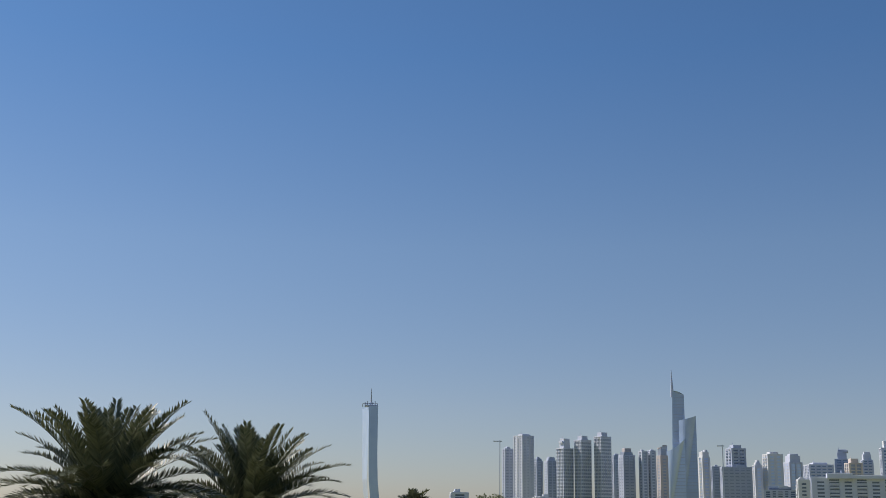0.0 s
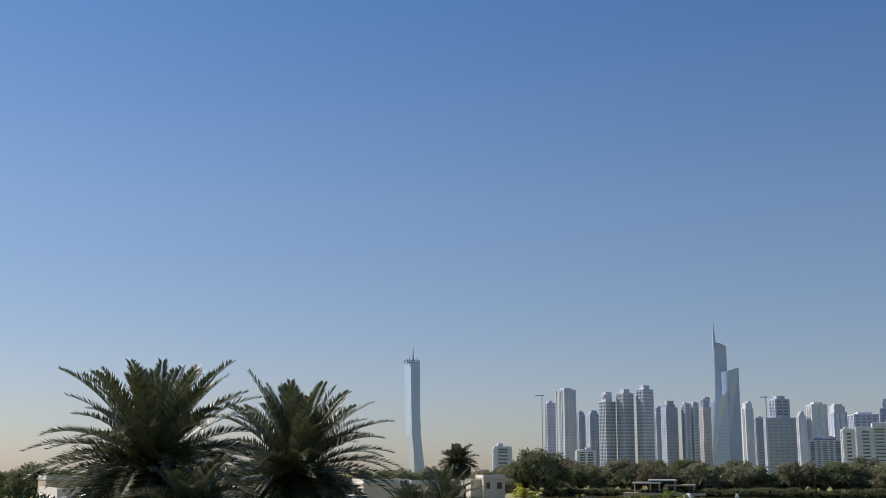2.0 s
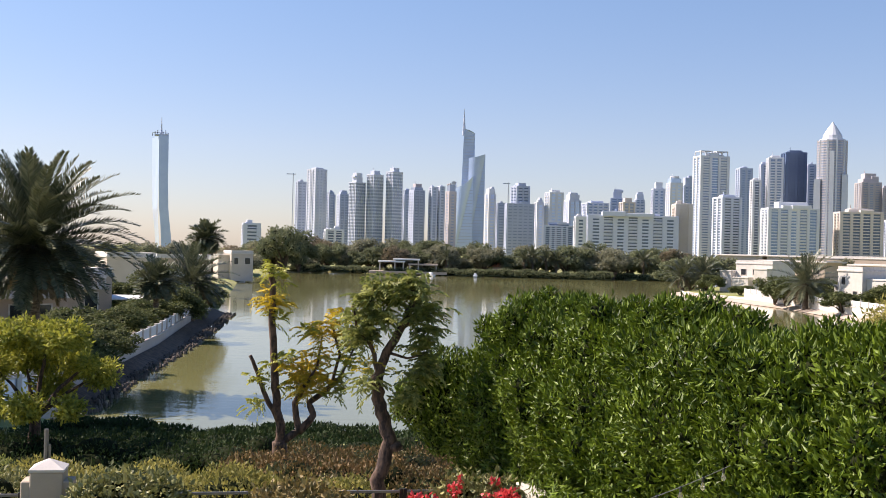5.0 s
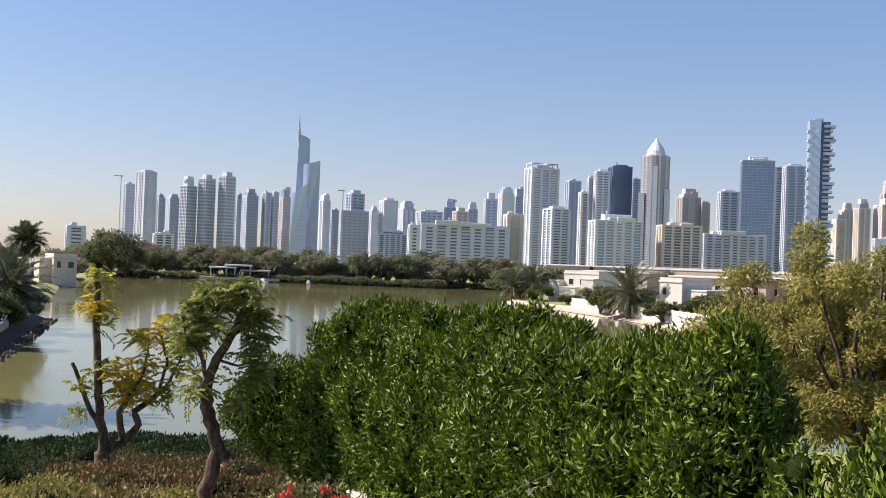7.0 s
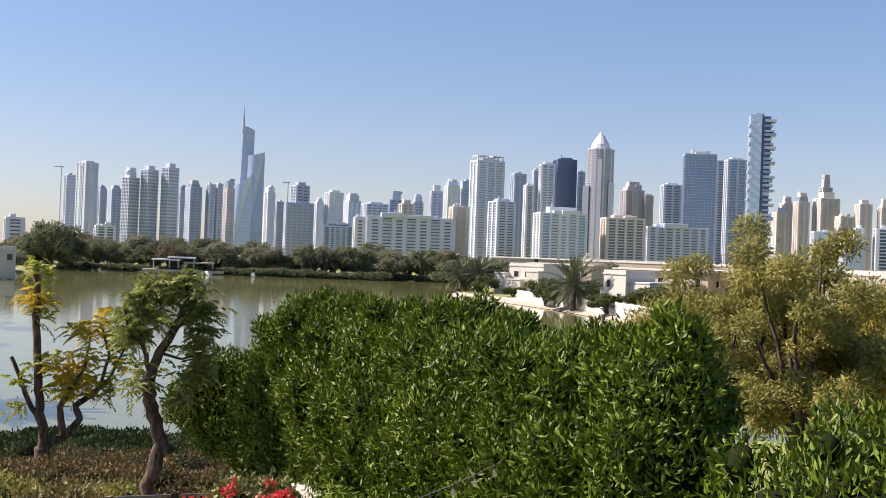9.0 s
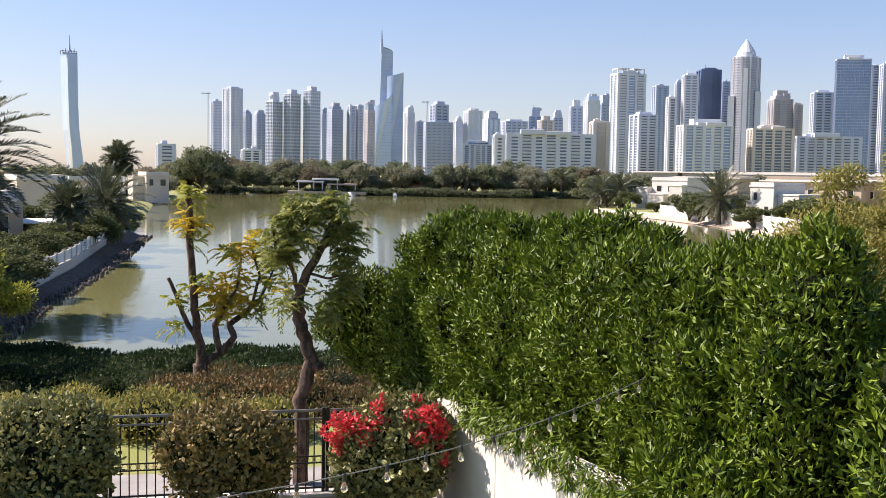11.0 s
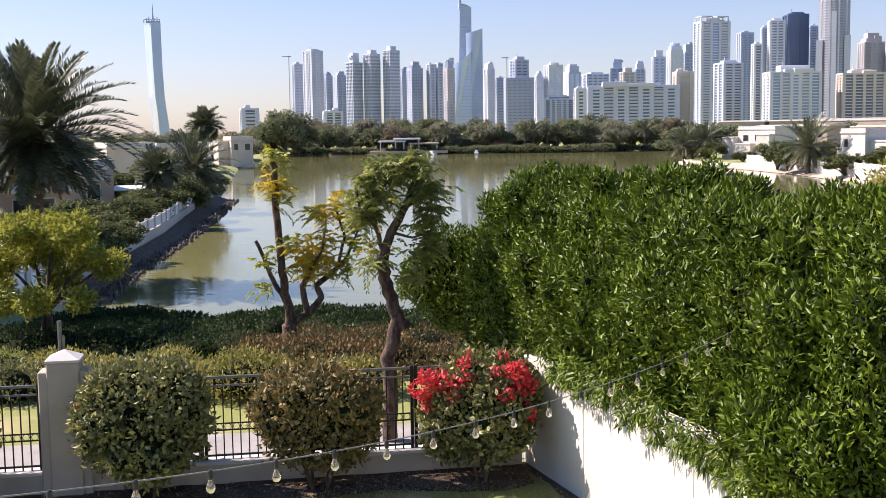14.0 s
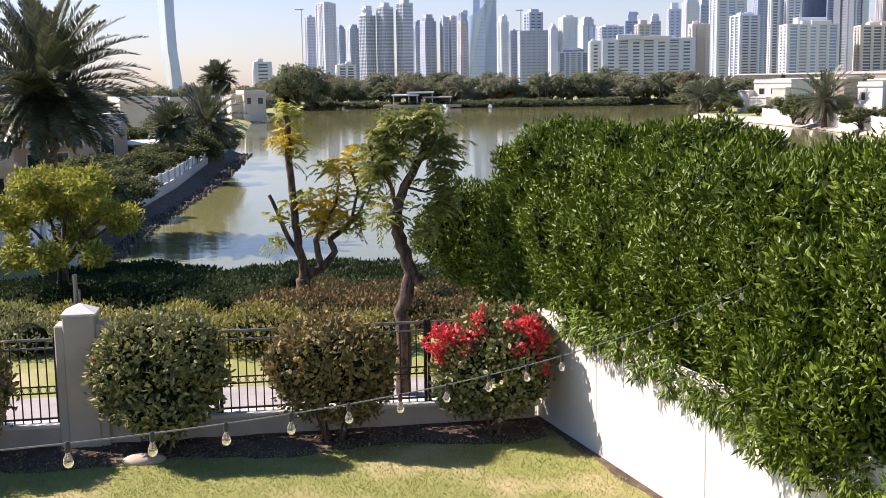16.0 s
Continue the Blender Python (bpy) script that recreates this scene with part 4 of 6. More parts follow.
def palm_trunk(h, r0, r1, lean=(0, 0), seed=0, boots=True):
    rng = random.Random(seed)
    M = Mesh()
    n = int(h / 0.16)
    rings = []
    for i in range(n + 1):
        q = i / n
        r = r0 + (r1 - r0) * q + (0.035 if i % 2 else 0.0)
        cx, cy = lean[0] * (q - 1), lean[1] * (q - 1)
        rings.append([(cx + (r + rng.uniform(-0.015, 0.02)) * math.cos(2 * math.pi * j / 12), cy + (r + rng.uniform(-0.015, 0.02)) * math.sin(2 * math.pi * j / 12), -h + h * q) for j in range(12)])
    M.loft(rings)
    if boots:
        for i in range(40):
            a, z = i * 2.4, -0.9 + 0.9 * i / 40
            c, s = math.cos(a), math.sin(a)
            M.tube([(r1 * c, r1 * s, z), ((r1 + 0.16) * c, (r1 + 0.16) * s, z + 0.22)], [0.06, 0.035], 5)
    return M


def palm(az, d, crown_z, trunk_r, fronds, length, seed, label, lean=(0, 0), z0=None, **kw):
    b = polar(az, d)
    z0 = ground_z(b.x, b.y) if z0 is None else z0
    ob = thing("palm_tree", pose(b.x, b.y, crown_z, 0, 0, seed * 37 % 360), label, "palm tree", "palms")
    made, stalks = palm_data(seed, fronds, length, **kw)
    part("trunk", palm_trunk(crown_z - z0 + 0.2, trunk_r * 1.1, trunk_r, lean, seed), PALM_BARK, ob)
    part("frond_ribs", stalks, PALM_LEAF, ob, kind="stuff")
    part("fronds", made[0], PALM_LEAF, ob, kind="stuff")
    if len(made) > 1:
        part("dry_fronds", made[1], DRY_FROND, ob, "drooping dry grey-brown fronds", kind="stuff")
    return ob


palm(32.95, 53.5, 6.4, 0.34, 165, 5.6, 71, "tall date palm with arching grey-green fronds", lift=(88, -50), wide=0.10, leaflet=0.78, crown_dry=0.14)
palm(31.2, 48.0, 4.7, 0.28, 34, 3.0, 72, "smaller date palm with short shaded fronds", lift=(60, -35), crown_dry=0.25)
palm(26.2, 65.0, 5.95, 0.38, 160, 5.9, 73, "tall date palm with arching grey-green fronds", lift=(88, -50), wide=0.11, leaflet=0.8)
palm(18.8, 118.0, 2.5, 0.34, 72, 4.8, 74, "date palm leaning over the lake shore", leaflet=0.8, pairs=36, wide=0.12)
palm(-11.3, 192.0, 2.4, 0.4, 60, 6.4, 76, "date palm before a white villa", leaflet=1.0, pairs=30, wide=0.14)
palm(-5.5, 262.0, 2.0, 0.35, 46, 5.0, 78, "date palm at the tip of the lake bank", leaflet=1.0, pairs=30, wide=0.14)
palm(-6.5, 262.0, 2.6, 0.35, 46, 5.4, 77, "date palm at the tip of the lake bank", leaflet=1.0, pairs=30, wide=0.14)


palm(18.2, 185.0, 7.3, 0.3, 64, 3.3, 81, "dark green fan palm between the shore villas", leaflet=1.3, pairs=14, wide=0.32, lift=(85, -70), crown_dry=0.05)
palm(20.5, 100.0, 3.0, 0.2, 46, 2.3, 82, "dark green fan palm behind the lake wall", leaflet=0.9, pairs=14, wide=0.22, lift=(85, -60), crown_dry=0.05)


# ---- trees of the far shore ----
def far_tree_data(seed, n=5200):
    rng = random.Random(seed)
    blobs = []
    for i in range(18):
        a, r = i * 2.4, 0.44 * math.sqrt((i + 0.5) / 18)
        br = rng.uniform(0.09, 0.18)
        blobs.append((r * math.cos(a), r * math.sin(a), rng.uniform(0.30, 0.82 - br * 0.3) * (1.02 - 0.5 * r), br, br, br * 0.8))
    v, f = leaf_cloud(blobs, n, 0.05, 0.034, seed, 0.1, 1.2, shell=0.6, rough=0.14)
    M = Mesh()
    for bx, by, bz, *_ in blobs[::3]:
        M.tube([(0, 0, -0.05), (bx * 0.4, by * 0.4, bz * 0.5), (bx, by, bz)], [0.03, 0.02, 0.008], 5)
    return quads_data("crown", v, f), M.data("trunk"), blob_core(blobs, 0.45, 8, 5).data("crown_shade_core")


FAR_KINDS = []
for i in range(6):
    FAR_KINDS.append((far_tree_data(90 + i), (FAR_LEAF_PALE, FAR_LEAF, FAR_LEAF, FAR_LEAF_DRY, FAR_LEAF, FAR_LEAF_PALE)[i]))

NEAR_KINDS = [(far_tree_data(190 + i, 7000), MID_LEAF) for i in range(6)]


def far_tree(az, d, h, w, kind, label, z0=-1.2, group="far shore trees", near=False):
    (crown, trunk, core), mat = (NEAR_KINDS if near else FAR_KINDS)[kind]
    b = polar(az, d)
    ob = thing("tree", pose(b.x, b.y, z0, 0, 0, az * 53 % 360) @ Matrix.Diagonal((w, w, h, 1)), label, "tree", group)
    part("trunk", trunk, TWIG, ob)
    part("crown_shade_core", core, FAR_SHADE_CORE, ob, kind="stuff")
    part("crown", crown, mat, ob, kind="stuff")


_rng = random.Random(99)
FAR_LABELS = ("dense dark green tree on the lake's far shore", "rounded olive-green tree on the lake's far shore", "pale grey-green tree on the lake's far shore")


def shore_radius(az):
    """How far off the far shore's trees begin, by direction."""
    return 395 if az > 9 else 388 if az > -2 else 398


_az = 15.4
while _az > -6.8:
    for row in (0, 1):
        k = _rng.randrange(6)
        h = _rng.choice((5.0, 7.0, 9.0, 11.0, 12.5)) * _rng.uniform(0.9, 1.1) + row * 1.5
        far_tree(_az + _rng.uniform(-0.3, 0.3), shore_radius(_az) + 4 + row * 14 + _rng.uniform(-3, 3), h, h * _rng.uniform(0.9, 1.4), k, FAR_LABELS[2 if k % 3 == 0 else k % 2])
    _az -= _rng.uniform(0.6, 1.0)
far_tree(14.35, 380, 18.0, 18.0, 1, "large round dark tree on the lake's far shore")
far_tree(13.6, 384, 11.0, 13.0, 2, "large round dark tree on the lake's far shore")
_az = 42.0
while _az > 15.5:
    k = _rng.randrange(6)
    h = _rng.uniform(8, 11)
    far_tree(_az, 300 + _rng.uniform(-15, 40), h, h * 1.5, k, "olive-green tree behind the shore villas", group="trees behind the villas")
    _az -= _rng.uniform(0.9, 1.5)
far_tree(38.9, 250, 10.5, 14, 4, "rounded grey-green tree above the rooftops", group="trees behind the villas")
_az = -5.5
while _az > -28:
    k = _rng.randrange(6)
    h = _rng.uniform(8.0, 10.5)
    far_tree(_az, 330 + _rng.uniform(-20, 30), h, h * 1.6, k, "dark green tree behind the lakeside villas", group="trees behind the villas")
    _az -= _rng.uniform(0.8, 1.3)
for az, d, h, w, k in ((-5.9, 270, 5.0, 6.0, 3), (-6.7, 268, 4.6, 7.0, 0), (-9.9, 205, 5.8, 7, 1), (-10.4, 198, 5.6, 8, 2), (-12.3, 200, 5.4, 7, 4), (-8.3, 240, 2.6, 5, 5), (-6.9, 255, 4.6, 6, 0), (-14.9, 186, 4.4, 7, 2), (-16.2, 182, 5.2, 8, 1), (-13.0, 178, 3.6, 7, 4), (-15.6, 185, 5.5, 9, 1), (-17.2, 170, 5.0, 8, 2),
                       (-19.5, 165, 5.2, 9, 4), (-22.0, 160, 5.0, 8, 1), (-25.0, 140, 5.5, 9, 2), (-27.0, 120, 5.0, 8, 5)):
    far_tree(az, d, h, w, k, "leafy shrub tree among the lakeside villas", group="trees among the villas", near=True)
for az, d, h, w, k in ((19.5, 108, 4.8, 5.5, 1), (18.5, 124, 4.2, 6, 2), (19.6, 140, 5.2, 8, 2), (24.6, 60, 3.4, 4.5, 3), (20.2, 150, 5.5, 8, 4), (21.0, 175, 6, 9, 1), (24.6, 82, 3.6, 6, 4), (23.8, 78, 3.0, 5, 1), (22.9, 74, 2.6, 4.5, 5), (28.8, 84, 2.6, 4, 1), (20.6, 105, 3.2, 6, 1), (21.3, 98, 2.8, 5, 2), (22.0, 92, 3.0, 5, 4), (20.0, 128, 4.0, 7, 5), (25.6, 74, 3.4, 5, 2), (22.6, 118, 4.2, 7, 0), (23.6, 130, 5.0, 8, 3)):
    far_tree(az, d, h, w, k, "leafy shrub tree behind the lake wall", group="shrubs behind the lake wall", near=True)


def shore_scrub():
    blobs = []
    rng = random.Random(7)
    az = 15.8
    while az > -6.5:
        b = polar(az, shore_radius(az) - 6)
        blobs.append((b.x, b.y, -1.2 + rng.uniform(0.2, 0.8), 3.2, 2.5, rng.uniform(0.5, 1.6)))
        az -= 0.38
    bush("hedge", 0, 0, 0, blobs, 22000, 0.45, 0.32, FAR_LEAF, 8, "dark scrub along the lake's far edge", "hedge", stem=False, core=0.8)


shore_scrub()
for az, z, k in ((2.3, 4.2, 0), (1.9, 5.4, 1), (1.2, 4.6, 2), (0.7, 3.8, 0), (9.4, 4.6, 1), (6.2, 4.0, 2), (-3.6, 4.8, 0), (-5.2, 5.0, 1)):
    palm(az, shore_radius(az) - 2, z, 0.35, 34, 4.6, 170 + k, "date palm among the far shore trees", leaflet=0.9, pairs=18, wide=0.2)


# ---- villas ----
def villa(az, d, turn, w, dp, h, label, mat, z0=-1.2, upper=None, windows=(), parapet=0.5, balcony=None, extra=(), eave=0.15):
    """A flat-roofed villa; front faces its own -y. windows: (x, z, width, height) on the front; extra: further volumes (x0, x1, y0, y1, z1)."""
    b = polar(az, d)
    ob = thing("villa", pose(b.x, b.y, z0, 0, 0, az + turn), label, "house", "lakeside villas")
    part("wall", Mesh().box(-w / 2, w / 2, 0, dp, -0.5, h), mat, ob)
    part("roof", Mesh().cbox(-w / 2 - eave, w / 2 + eave, -eave, dp + eave, h, h + 0.28, 0.05).box(-w / 2, w / 2, 0, 0.25, h + 0.28, h + 0.28 + parapet)
         .box(-w / 2, -w / 2 + 0.25, 0.25, dp, h + 0.28, h + 0.28 + parapet).box(w / 2 - 0.25, w / 2, 0.25, dp, h + 0.28, h + 0.28 + parapet), COPING, ob, "pale projecting parapet")
    for x0, x1, y0, y1, z1 in extra:
        part("wing", Mesh().box(x0, x1, y0, y1, -0.5, z1).cbox(x0 - 0.12, x1 + 0.12, y0 - 0.12, y1 + 0.12, z1, z1 + 0.25, 0.04), mat, ob)
    for x, z, ww, wh in windows:
        win = part("window", Mesh().box(x - ww / 2 - 0.1, x + ww / 2 + 0.1, -0.07, 0.003, z - 0.1, z + 0.003).box(x - ww / 2 - 0.1, x + ww / 2 + 0.1, -0.07, 0.003, z + wh, z + wh + 0.1)
                   .box(x - ww / 2 - 0.1, x - ww / 2, -0.07, 0.003, z + 0.003, z + wh).box(x + ww / 2, x + ww / 2 + 0.1, -0.07, 0.003, z + 0.003, z + wh), COPING, ob)
        part("pane", Mesh().box(x - ww / 2, x + ww / 2, -0.03, 0.002, z, z + wh), WINDOW_DARK, win)
    if balcony:
        x0, x1, z, out = balcony
        M = Mesh().cbox(x0, x1, -out, 0.0, z - 0.25, z, 0.03)
        n = int((x1 - x0) / 0.35)
        for i in range(n + 1):
            x = x0 + 0.08 + (x1 - x0 - 0.16) * i / n
            M.box(x - 0.05, x + 0.05, -out, -out + 0.1, z, z + 0.8)
        M.cbox(x0, x1, -out - 0.03, -out + 0.15, z + 0.8, z + 0.95, 0.02)
        part("balcony", M, COPING, ob, "balustraded balcony")
    return ob


# the near left villas
def porch(az, d, turn, w, h, n, label, z0=-1.2):
    """A columned porch with a dentilled entablature and balustrade above."""
    b = polar(az, d)
    ob = thing("porch", pose(b.x, b.y, z0, 0, 0, az + turn), label, "porch", "villa porches")
    for i in range(n):
        x = -w / 2 + 0.2 + (w - 0.4) * i / (n - 1)
        part("column", Mesh().cbox(x - 0.24, x + 0.24, -0.24, 0.24, -0.3, 0.25, 0.02).turned([(0.17, 0.25), (0.155, h - 0.2), (0.24, h - 0.12), (0.24, h)], x, 0, 12), COPING, ob)
    part("entablature", Mesh().cbox(-w / 2 - 0.2, w / 2 + 0.2, -0.35, 0.9, h, h + 0.55, 0.03).cbox(-w / 2 - 0.35, w / 2 + 0.35, -0.5, 0.9, h + 0.55, h + 0.7, 0.03), STUCCO_PALE, ob)
    for i in range(int(w / 0.42)):
        x = -w / 2 + 0.1 + i * 0.42
        part("dentil", Mesh().box(x, x + 0.2, -0.48, -0.34, h + 0.33, h + 0.53), COPING, ob)
    for i in range(int(w / 0.3)):
        x = -w / 2 + 0.15 + i * 0.3
        part("baluster", Mesh().turned([(0.05, h + 0.7), (0.08, h + 0.9), (0.045, h + 1.2), (0.06, h + 1.4)], x, -0.3, 6), COPING, ob)
    part("handrail", Mesh().cbox(-w / 2 - 0.2, w / 2 + 0.2, -0.42, -0.18, h + 1.4, h + 1.53, 0.03), COPING, ob)


villa(33.6, 60.5, 12, 3.6, 8, 3.1, "cream villa bay with french doors", STUCCO_PALE, windows=((-0.75, 0.1, 0.7, 2.0), (0.5, 0.1, 0.7, 2.0)), parapet=0.9)
villa(36.8, 66, 12, 10, 8, 2.9, "cream villa wing with a plain wall", STUCCO_CREAM, windows=((3, 0.8, 1.0, 1.6),))
villa(32.4, 70, 12, 12, 9, 5.6, "cream upper storey behind a balcony", STUCCO_CREAM, windows=((-2, 3.6, 1.2, 1.5), (1.5, 3.6, 1.2, 1.5), (4.2, 0.6, 1.0, 2.1)))
porch(33.6, 59.9, 12, 3.8, 2.55, 3, "pale columned porch with dentils before a villa")
porch(30.9, 66.5, 12, 5.0, 2.5, 4, "pale columned porch with a balustraded terrace")
villa(30.6, 69, 12, 7, 8, 3.0, "cream villa behind a columned porch", STUCCO_PALE, windows=((-1.5, 0.3, 1.0, 2.1), (0.6, 0.3, 1.2, 2.1), (2.4, 0.3, 0.9, 2.1)))
villa(27.6, 86, 22, 10, 10, 5.0, "cream two-storey villa with a balustraded balcony", STUCCO_CREAM, windows=((1.2, 0.8, 1.1, 2.0), (3.2, 0.8, 1.0, 2.0), (-2.5, 0.8, 1.2, 2.0)), balcony=(-2.5, 4.8, 3.6, 1.2))
villa(25.0, 108, 22, 10, 9, 4.3, "cream villa with a roof terrace", STUCCO_CREAM, windows=((0, 0.8, 1.2, 2.0), (3, 0.8, 1.2, 2.0)), balcony=(-4, 4, 3.4, 1.0))
villa(21.7, 168, 12, 6.8, 9, 5.4, "plain cream two-storey villa by the lake", STUCCO_PALE, windows=((2.4, 2.2, 0.9, 1.2),))
villa(19.2, 215, 12, 10, 10, 4.9, "cream villa behind the fan palm", STUCCO_CREAM, windows=((3, 2.4, 1.0, 1.3),))
villa(16.4, 262, 14, 5.0, 8, 5.7, "cream villa above the lake's edge", STUCCO_PALE, windows=((1.2, 3.4, 1.2, 1.4), (-1.4, 3.4, 0.9, 1.4)), extra=((-5, -2.55, 2, 7, 5.2),))
for az, d in ((36.2, 230), (28, 235)):
    villa(az, d, 10, 13, 10, 5.6, "flat-roofed cream villa among trees", STUCCO_CREAM, windows=((-2, 2.6, 1.4, 1.4), (3, 2.6, 1.4, 1.4)))
# the right bank's villas
villa(-8.9, 262, -30, 9, 10, 6.4, "white flat-roofed villa on the lake bank", STUCCO_WHITE, windows=((-2.6, 3.9, 1.2, 1.3), (0.2, 3.9, 1.0, 1.3), (2.8, 3.9, 1.2, 1.3), (-2.0, 0.9, 1.4, 1.9)), extra=((-7.4, -4.55, -2, 6, 4.6), (-3.4, 0.5, -3.4, -0.1, 3.2), (1.2, 4.4, -2.2, -0.1, 5.2)))
villa(-10.6, 288, -25, 17, 10, 7.0, "cream villa with broad flat eaves", STUCCO_CREAM, parapet=0.12, eave=0.9, windows=tuple((-6.4 + 3.2 * k, 4.3, 1.5, 1.4) for k in range(5)), extra=((-5, 0, -2.4, -0.95, 3.6),))
villa(-13.3, 190, -38, 4.6, 8, 5.9, "white villa with a tall blank wall", STUCCO_WHITE, windows=((-1.2, 3.8, 0.7, 1.2), (1.0, 1.0, 0.8, 1.8)), extra=((2.35, 6.4, 1, 8, 4.6), (-4.6, -2.35, 2, 8, 3.4)))
villa(-15.6, 225, -25, 19, 10, 6.7, "cream villa with broad flat eaves", STUCCO_CREAM, parapet=0.12, eave=0.9, windows=tuple((-7.2 + 3.6 * k, 3.9, 1.6, 1.4) for k in range(5)), extra=((-4, 2, -2.6, -0.95, 3.4), (4.5, 7.5, -1.6, -0.95, 5.6)))
for az, d, w in ((-8.2, 350, 14), (-10.4, 345, 12), (-12.0, 352, 15), (-14.0, 340, 12)):
    villa(az, d, -22, w, 10, 8.4, "pale flat-roofed villa behind trees", STUCCO_PALE, parapet=0.12, eave=0.7, windows=((-4, 4.8, 1.6, 1.4), (0, 4.8, 1.6, 1.4), (4, 4.8, 1.6, 1.4)))
villa(-18.2, 225, -25, 16, 10, 6.9, "cream villa with broad flat eaves", STUCCO_CREAM, parapet=0.12, eave=0.9, windows=((-4, 3.8, 1.4, 1.3), (0, 3.8, 1.4, 1.3), (4, 3.8, 1.4, 1.3)))
villa(-21.0, 205, -25, 14, 10, 7.0, "cream villa with broad flat eaves", STUCCO_CREAM, windows=((-3, 3.8, 1.4, 1.3), (2, 3.8, 1.4, 1.3)))
villa(-24.6, 180, -25, 14, 10, 7.3, "cream villa with louvred terrace", STUCCO_PALE, windows=((-3, 3.6, 1.8, 1.3), (1, 3.6, 1.8, 1.3), (4.6, 3.6, 1.4, 1.3)))
villa(-28.0, 160, -25, 14, 10, 7.0, "cream villa with broad flat eaves", STUCCO_CREAM, windows=((-3, 3.8, 1.4, 1.3),))
for az, d in ((-12.8, 330), (-15.0, 320), (-17.5, 335), (-20, 300)):
    villa(az, d, -20, 18, 10, 8.2, "pale flat-roofed villa behind trees", STUCCO_CREAM, windows=((-4, 4.4, 1.6, 1.4), (3, 4.4, 1.6, 1.4)))


# ---- walls along the water ----
def lake_wall(points, z0, h, label, mat, posts=True, thick=0.3):
    ob = thing("lake_wall", pose(0, 0, 0), label, "wall", kind="structure")
    for (xa, ya), (xb, yb) in zip(points, points[1:]):
        a, b = Vector((xa, ya, 0)), Vector((xb, yb, 0))
        ang, ln = math.degrees(math.atan2(yb - ya, xb - xa)), (b - a).length
        o = part("wall_panel", Mesh().box(0, ln, 0, thick, z0 - 0.8, z0 + h).cbox(-0.02, ln + 0.02, -0.06, thick + 0.06, z0 + h, z0 + h + 0.1, 0.02), mat, ob)
        o.matrix_basis = pose(xa, ya, 0, 0, 0, ang)
        if posts:
            n = max(1, int(ln / 3.0))
            for i in range(n):
                p = part("post", Mesh().cbox(i * ln / n, i * ln / n + 0.28, 0.02, 0.28, z0 + h + 0.1, z0 + h + 1.0, 0.02), mat, ob)
                p.matrix_basis = pose(xa, ya, 0, 0, 0, ang)
                q = part("rail", Mesh().box(i * ln / n + 0.28, (i + 1) * ln / n, 0.1, 0.16, z0 + h + 0.82, z0 + h + 0.9).box(i * ln / n + 0.28, (i + 1) * ln / n, 0.12, 0.14, z0 + h + 0.15, z0 + h + 0.82), SHADE_CLOTH, ob)
                q.matrix_basis = pose(xa, ya, 0, 0, 0, ang)


lake_wall([(-26.0, 46.0), (-25.2, 54.0), (-27.6, 66.0), (-31.2, 84), (-37.6, 110), (-43.4, 135), (-53, 165)], -1.6, 0.75, "white retaining wall with posts along the lake", STUCCO_PALE)
lake_wall([(-76, 252), (-83, 285)], -1.3, 0.9, "low cream quay wall at the lake's edge", STUCCO_PALE, posts=False)
lake_wall([(33, 222), (37.5, 197), (42.5, 152)], -1.4, 1.1, "white garden wall on the far bank", STUCCO_WHITE)
lake_wall([(24.5, 258), (24, 246), (33, 222)], -1.7, 0.5, "pale curved quay wall at the bank's tip", STUCCO_WHITE, posts=False)


_m = Mesh()
_edge, _in = [(22.4, 262), (21.6, 246), (30.4, 222), (35.6, 196), (40.6, 152)], [(26.5, 260), (25.5, 247), (34.0, 223), (38.5, 197), (43.5, 152)]
for i in range(4):
    _m.add([(*_edge[i], -1.95), (*_edge[i + 1], -1.95), (*_in[i + 1], -1.14), (*_in[i], -1.14)], [(0, 1, 2, 3)])
tagged(part("quay_path", _m, STUCCO_CREAM), "pale paved quay round the bank's tip", "path", kind="structure")


def bank_stones():
    rng = random.Random(3)
    M = Mesh()
    pts = [(-23.0, 51), (-24.0, 56), (-26.4, 66.2), (-29.7, 84), (-35.4, 110), (-41.0, 134)]
    for (xa, ya), (xb, yb) in zip(pts, pts[1:]):
        n = int(math.hypot(xb - xa, yb - ya) / 0.42)
        for i in range(n):
            q = i / n
            for k in range(3):
                x, y = xa + (xb - xa) * q + rng.uniform(-0.3, 0.9), ya + (yb - ya) * q + rng.uniform(-0.6, 0.6)
                r = rng.uniform(0.05, 0.15)
                ring = lambda s, z: [(x + r * s * math.cos(a) * rng.uniform(0.8, 1.2), y + r * s * math.sin(a) * rng.uniform(0.8, 1.2), z) for a in [j * 1.047 for j in range(6)]]
                M.loft([ring(1, -2.3), ring(1.05, -1.95 + r * 0.3), ring(0.5, -1.85 + r * 0.6)])
    tagged(part("bank_stones", M, ROCK), "dark rough stones below the lake wall", "rocks", kind="stuff")


bank_stones()
_top = [(-25.1, 54.0), (-27.5, 66.0), (-31.1, 84), (-37.5, 110), (-43.3, 135)]
_foot = [(-23.4, 54.0), (-25.9, 66.0), (-29.4, 83.7), (-35.2, 109.6), (-41.0, 134.5)]
_m = Mesh()
for i in range(4):
    _m.add([(*_top[i], -1.42), (*_top[i + 1], -1.42), (*_foot[i + 1], -2.1), (*_foot[i], -2.1)], [(3, 2, 1, 0)])
tagged(part("bank_slope", _m, SOIL), "dark muddy bank sloping into the lake", "bank", kind="structure")


# ---- the skyline ----
EYE_Z = 6.2


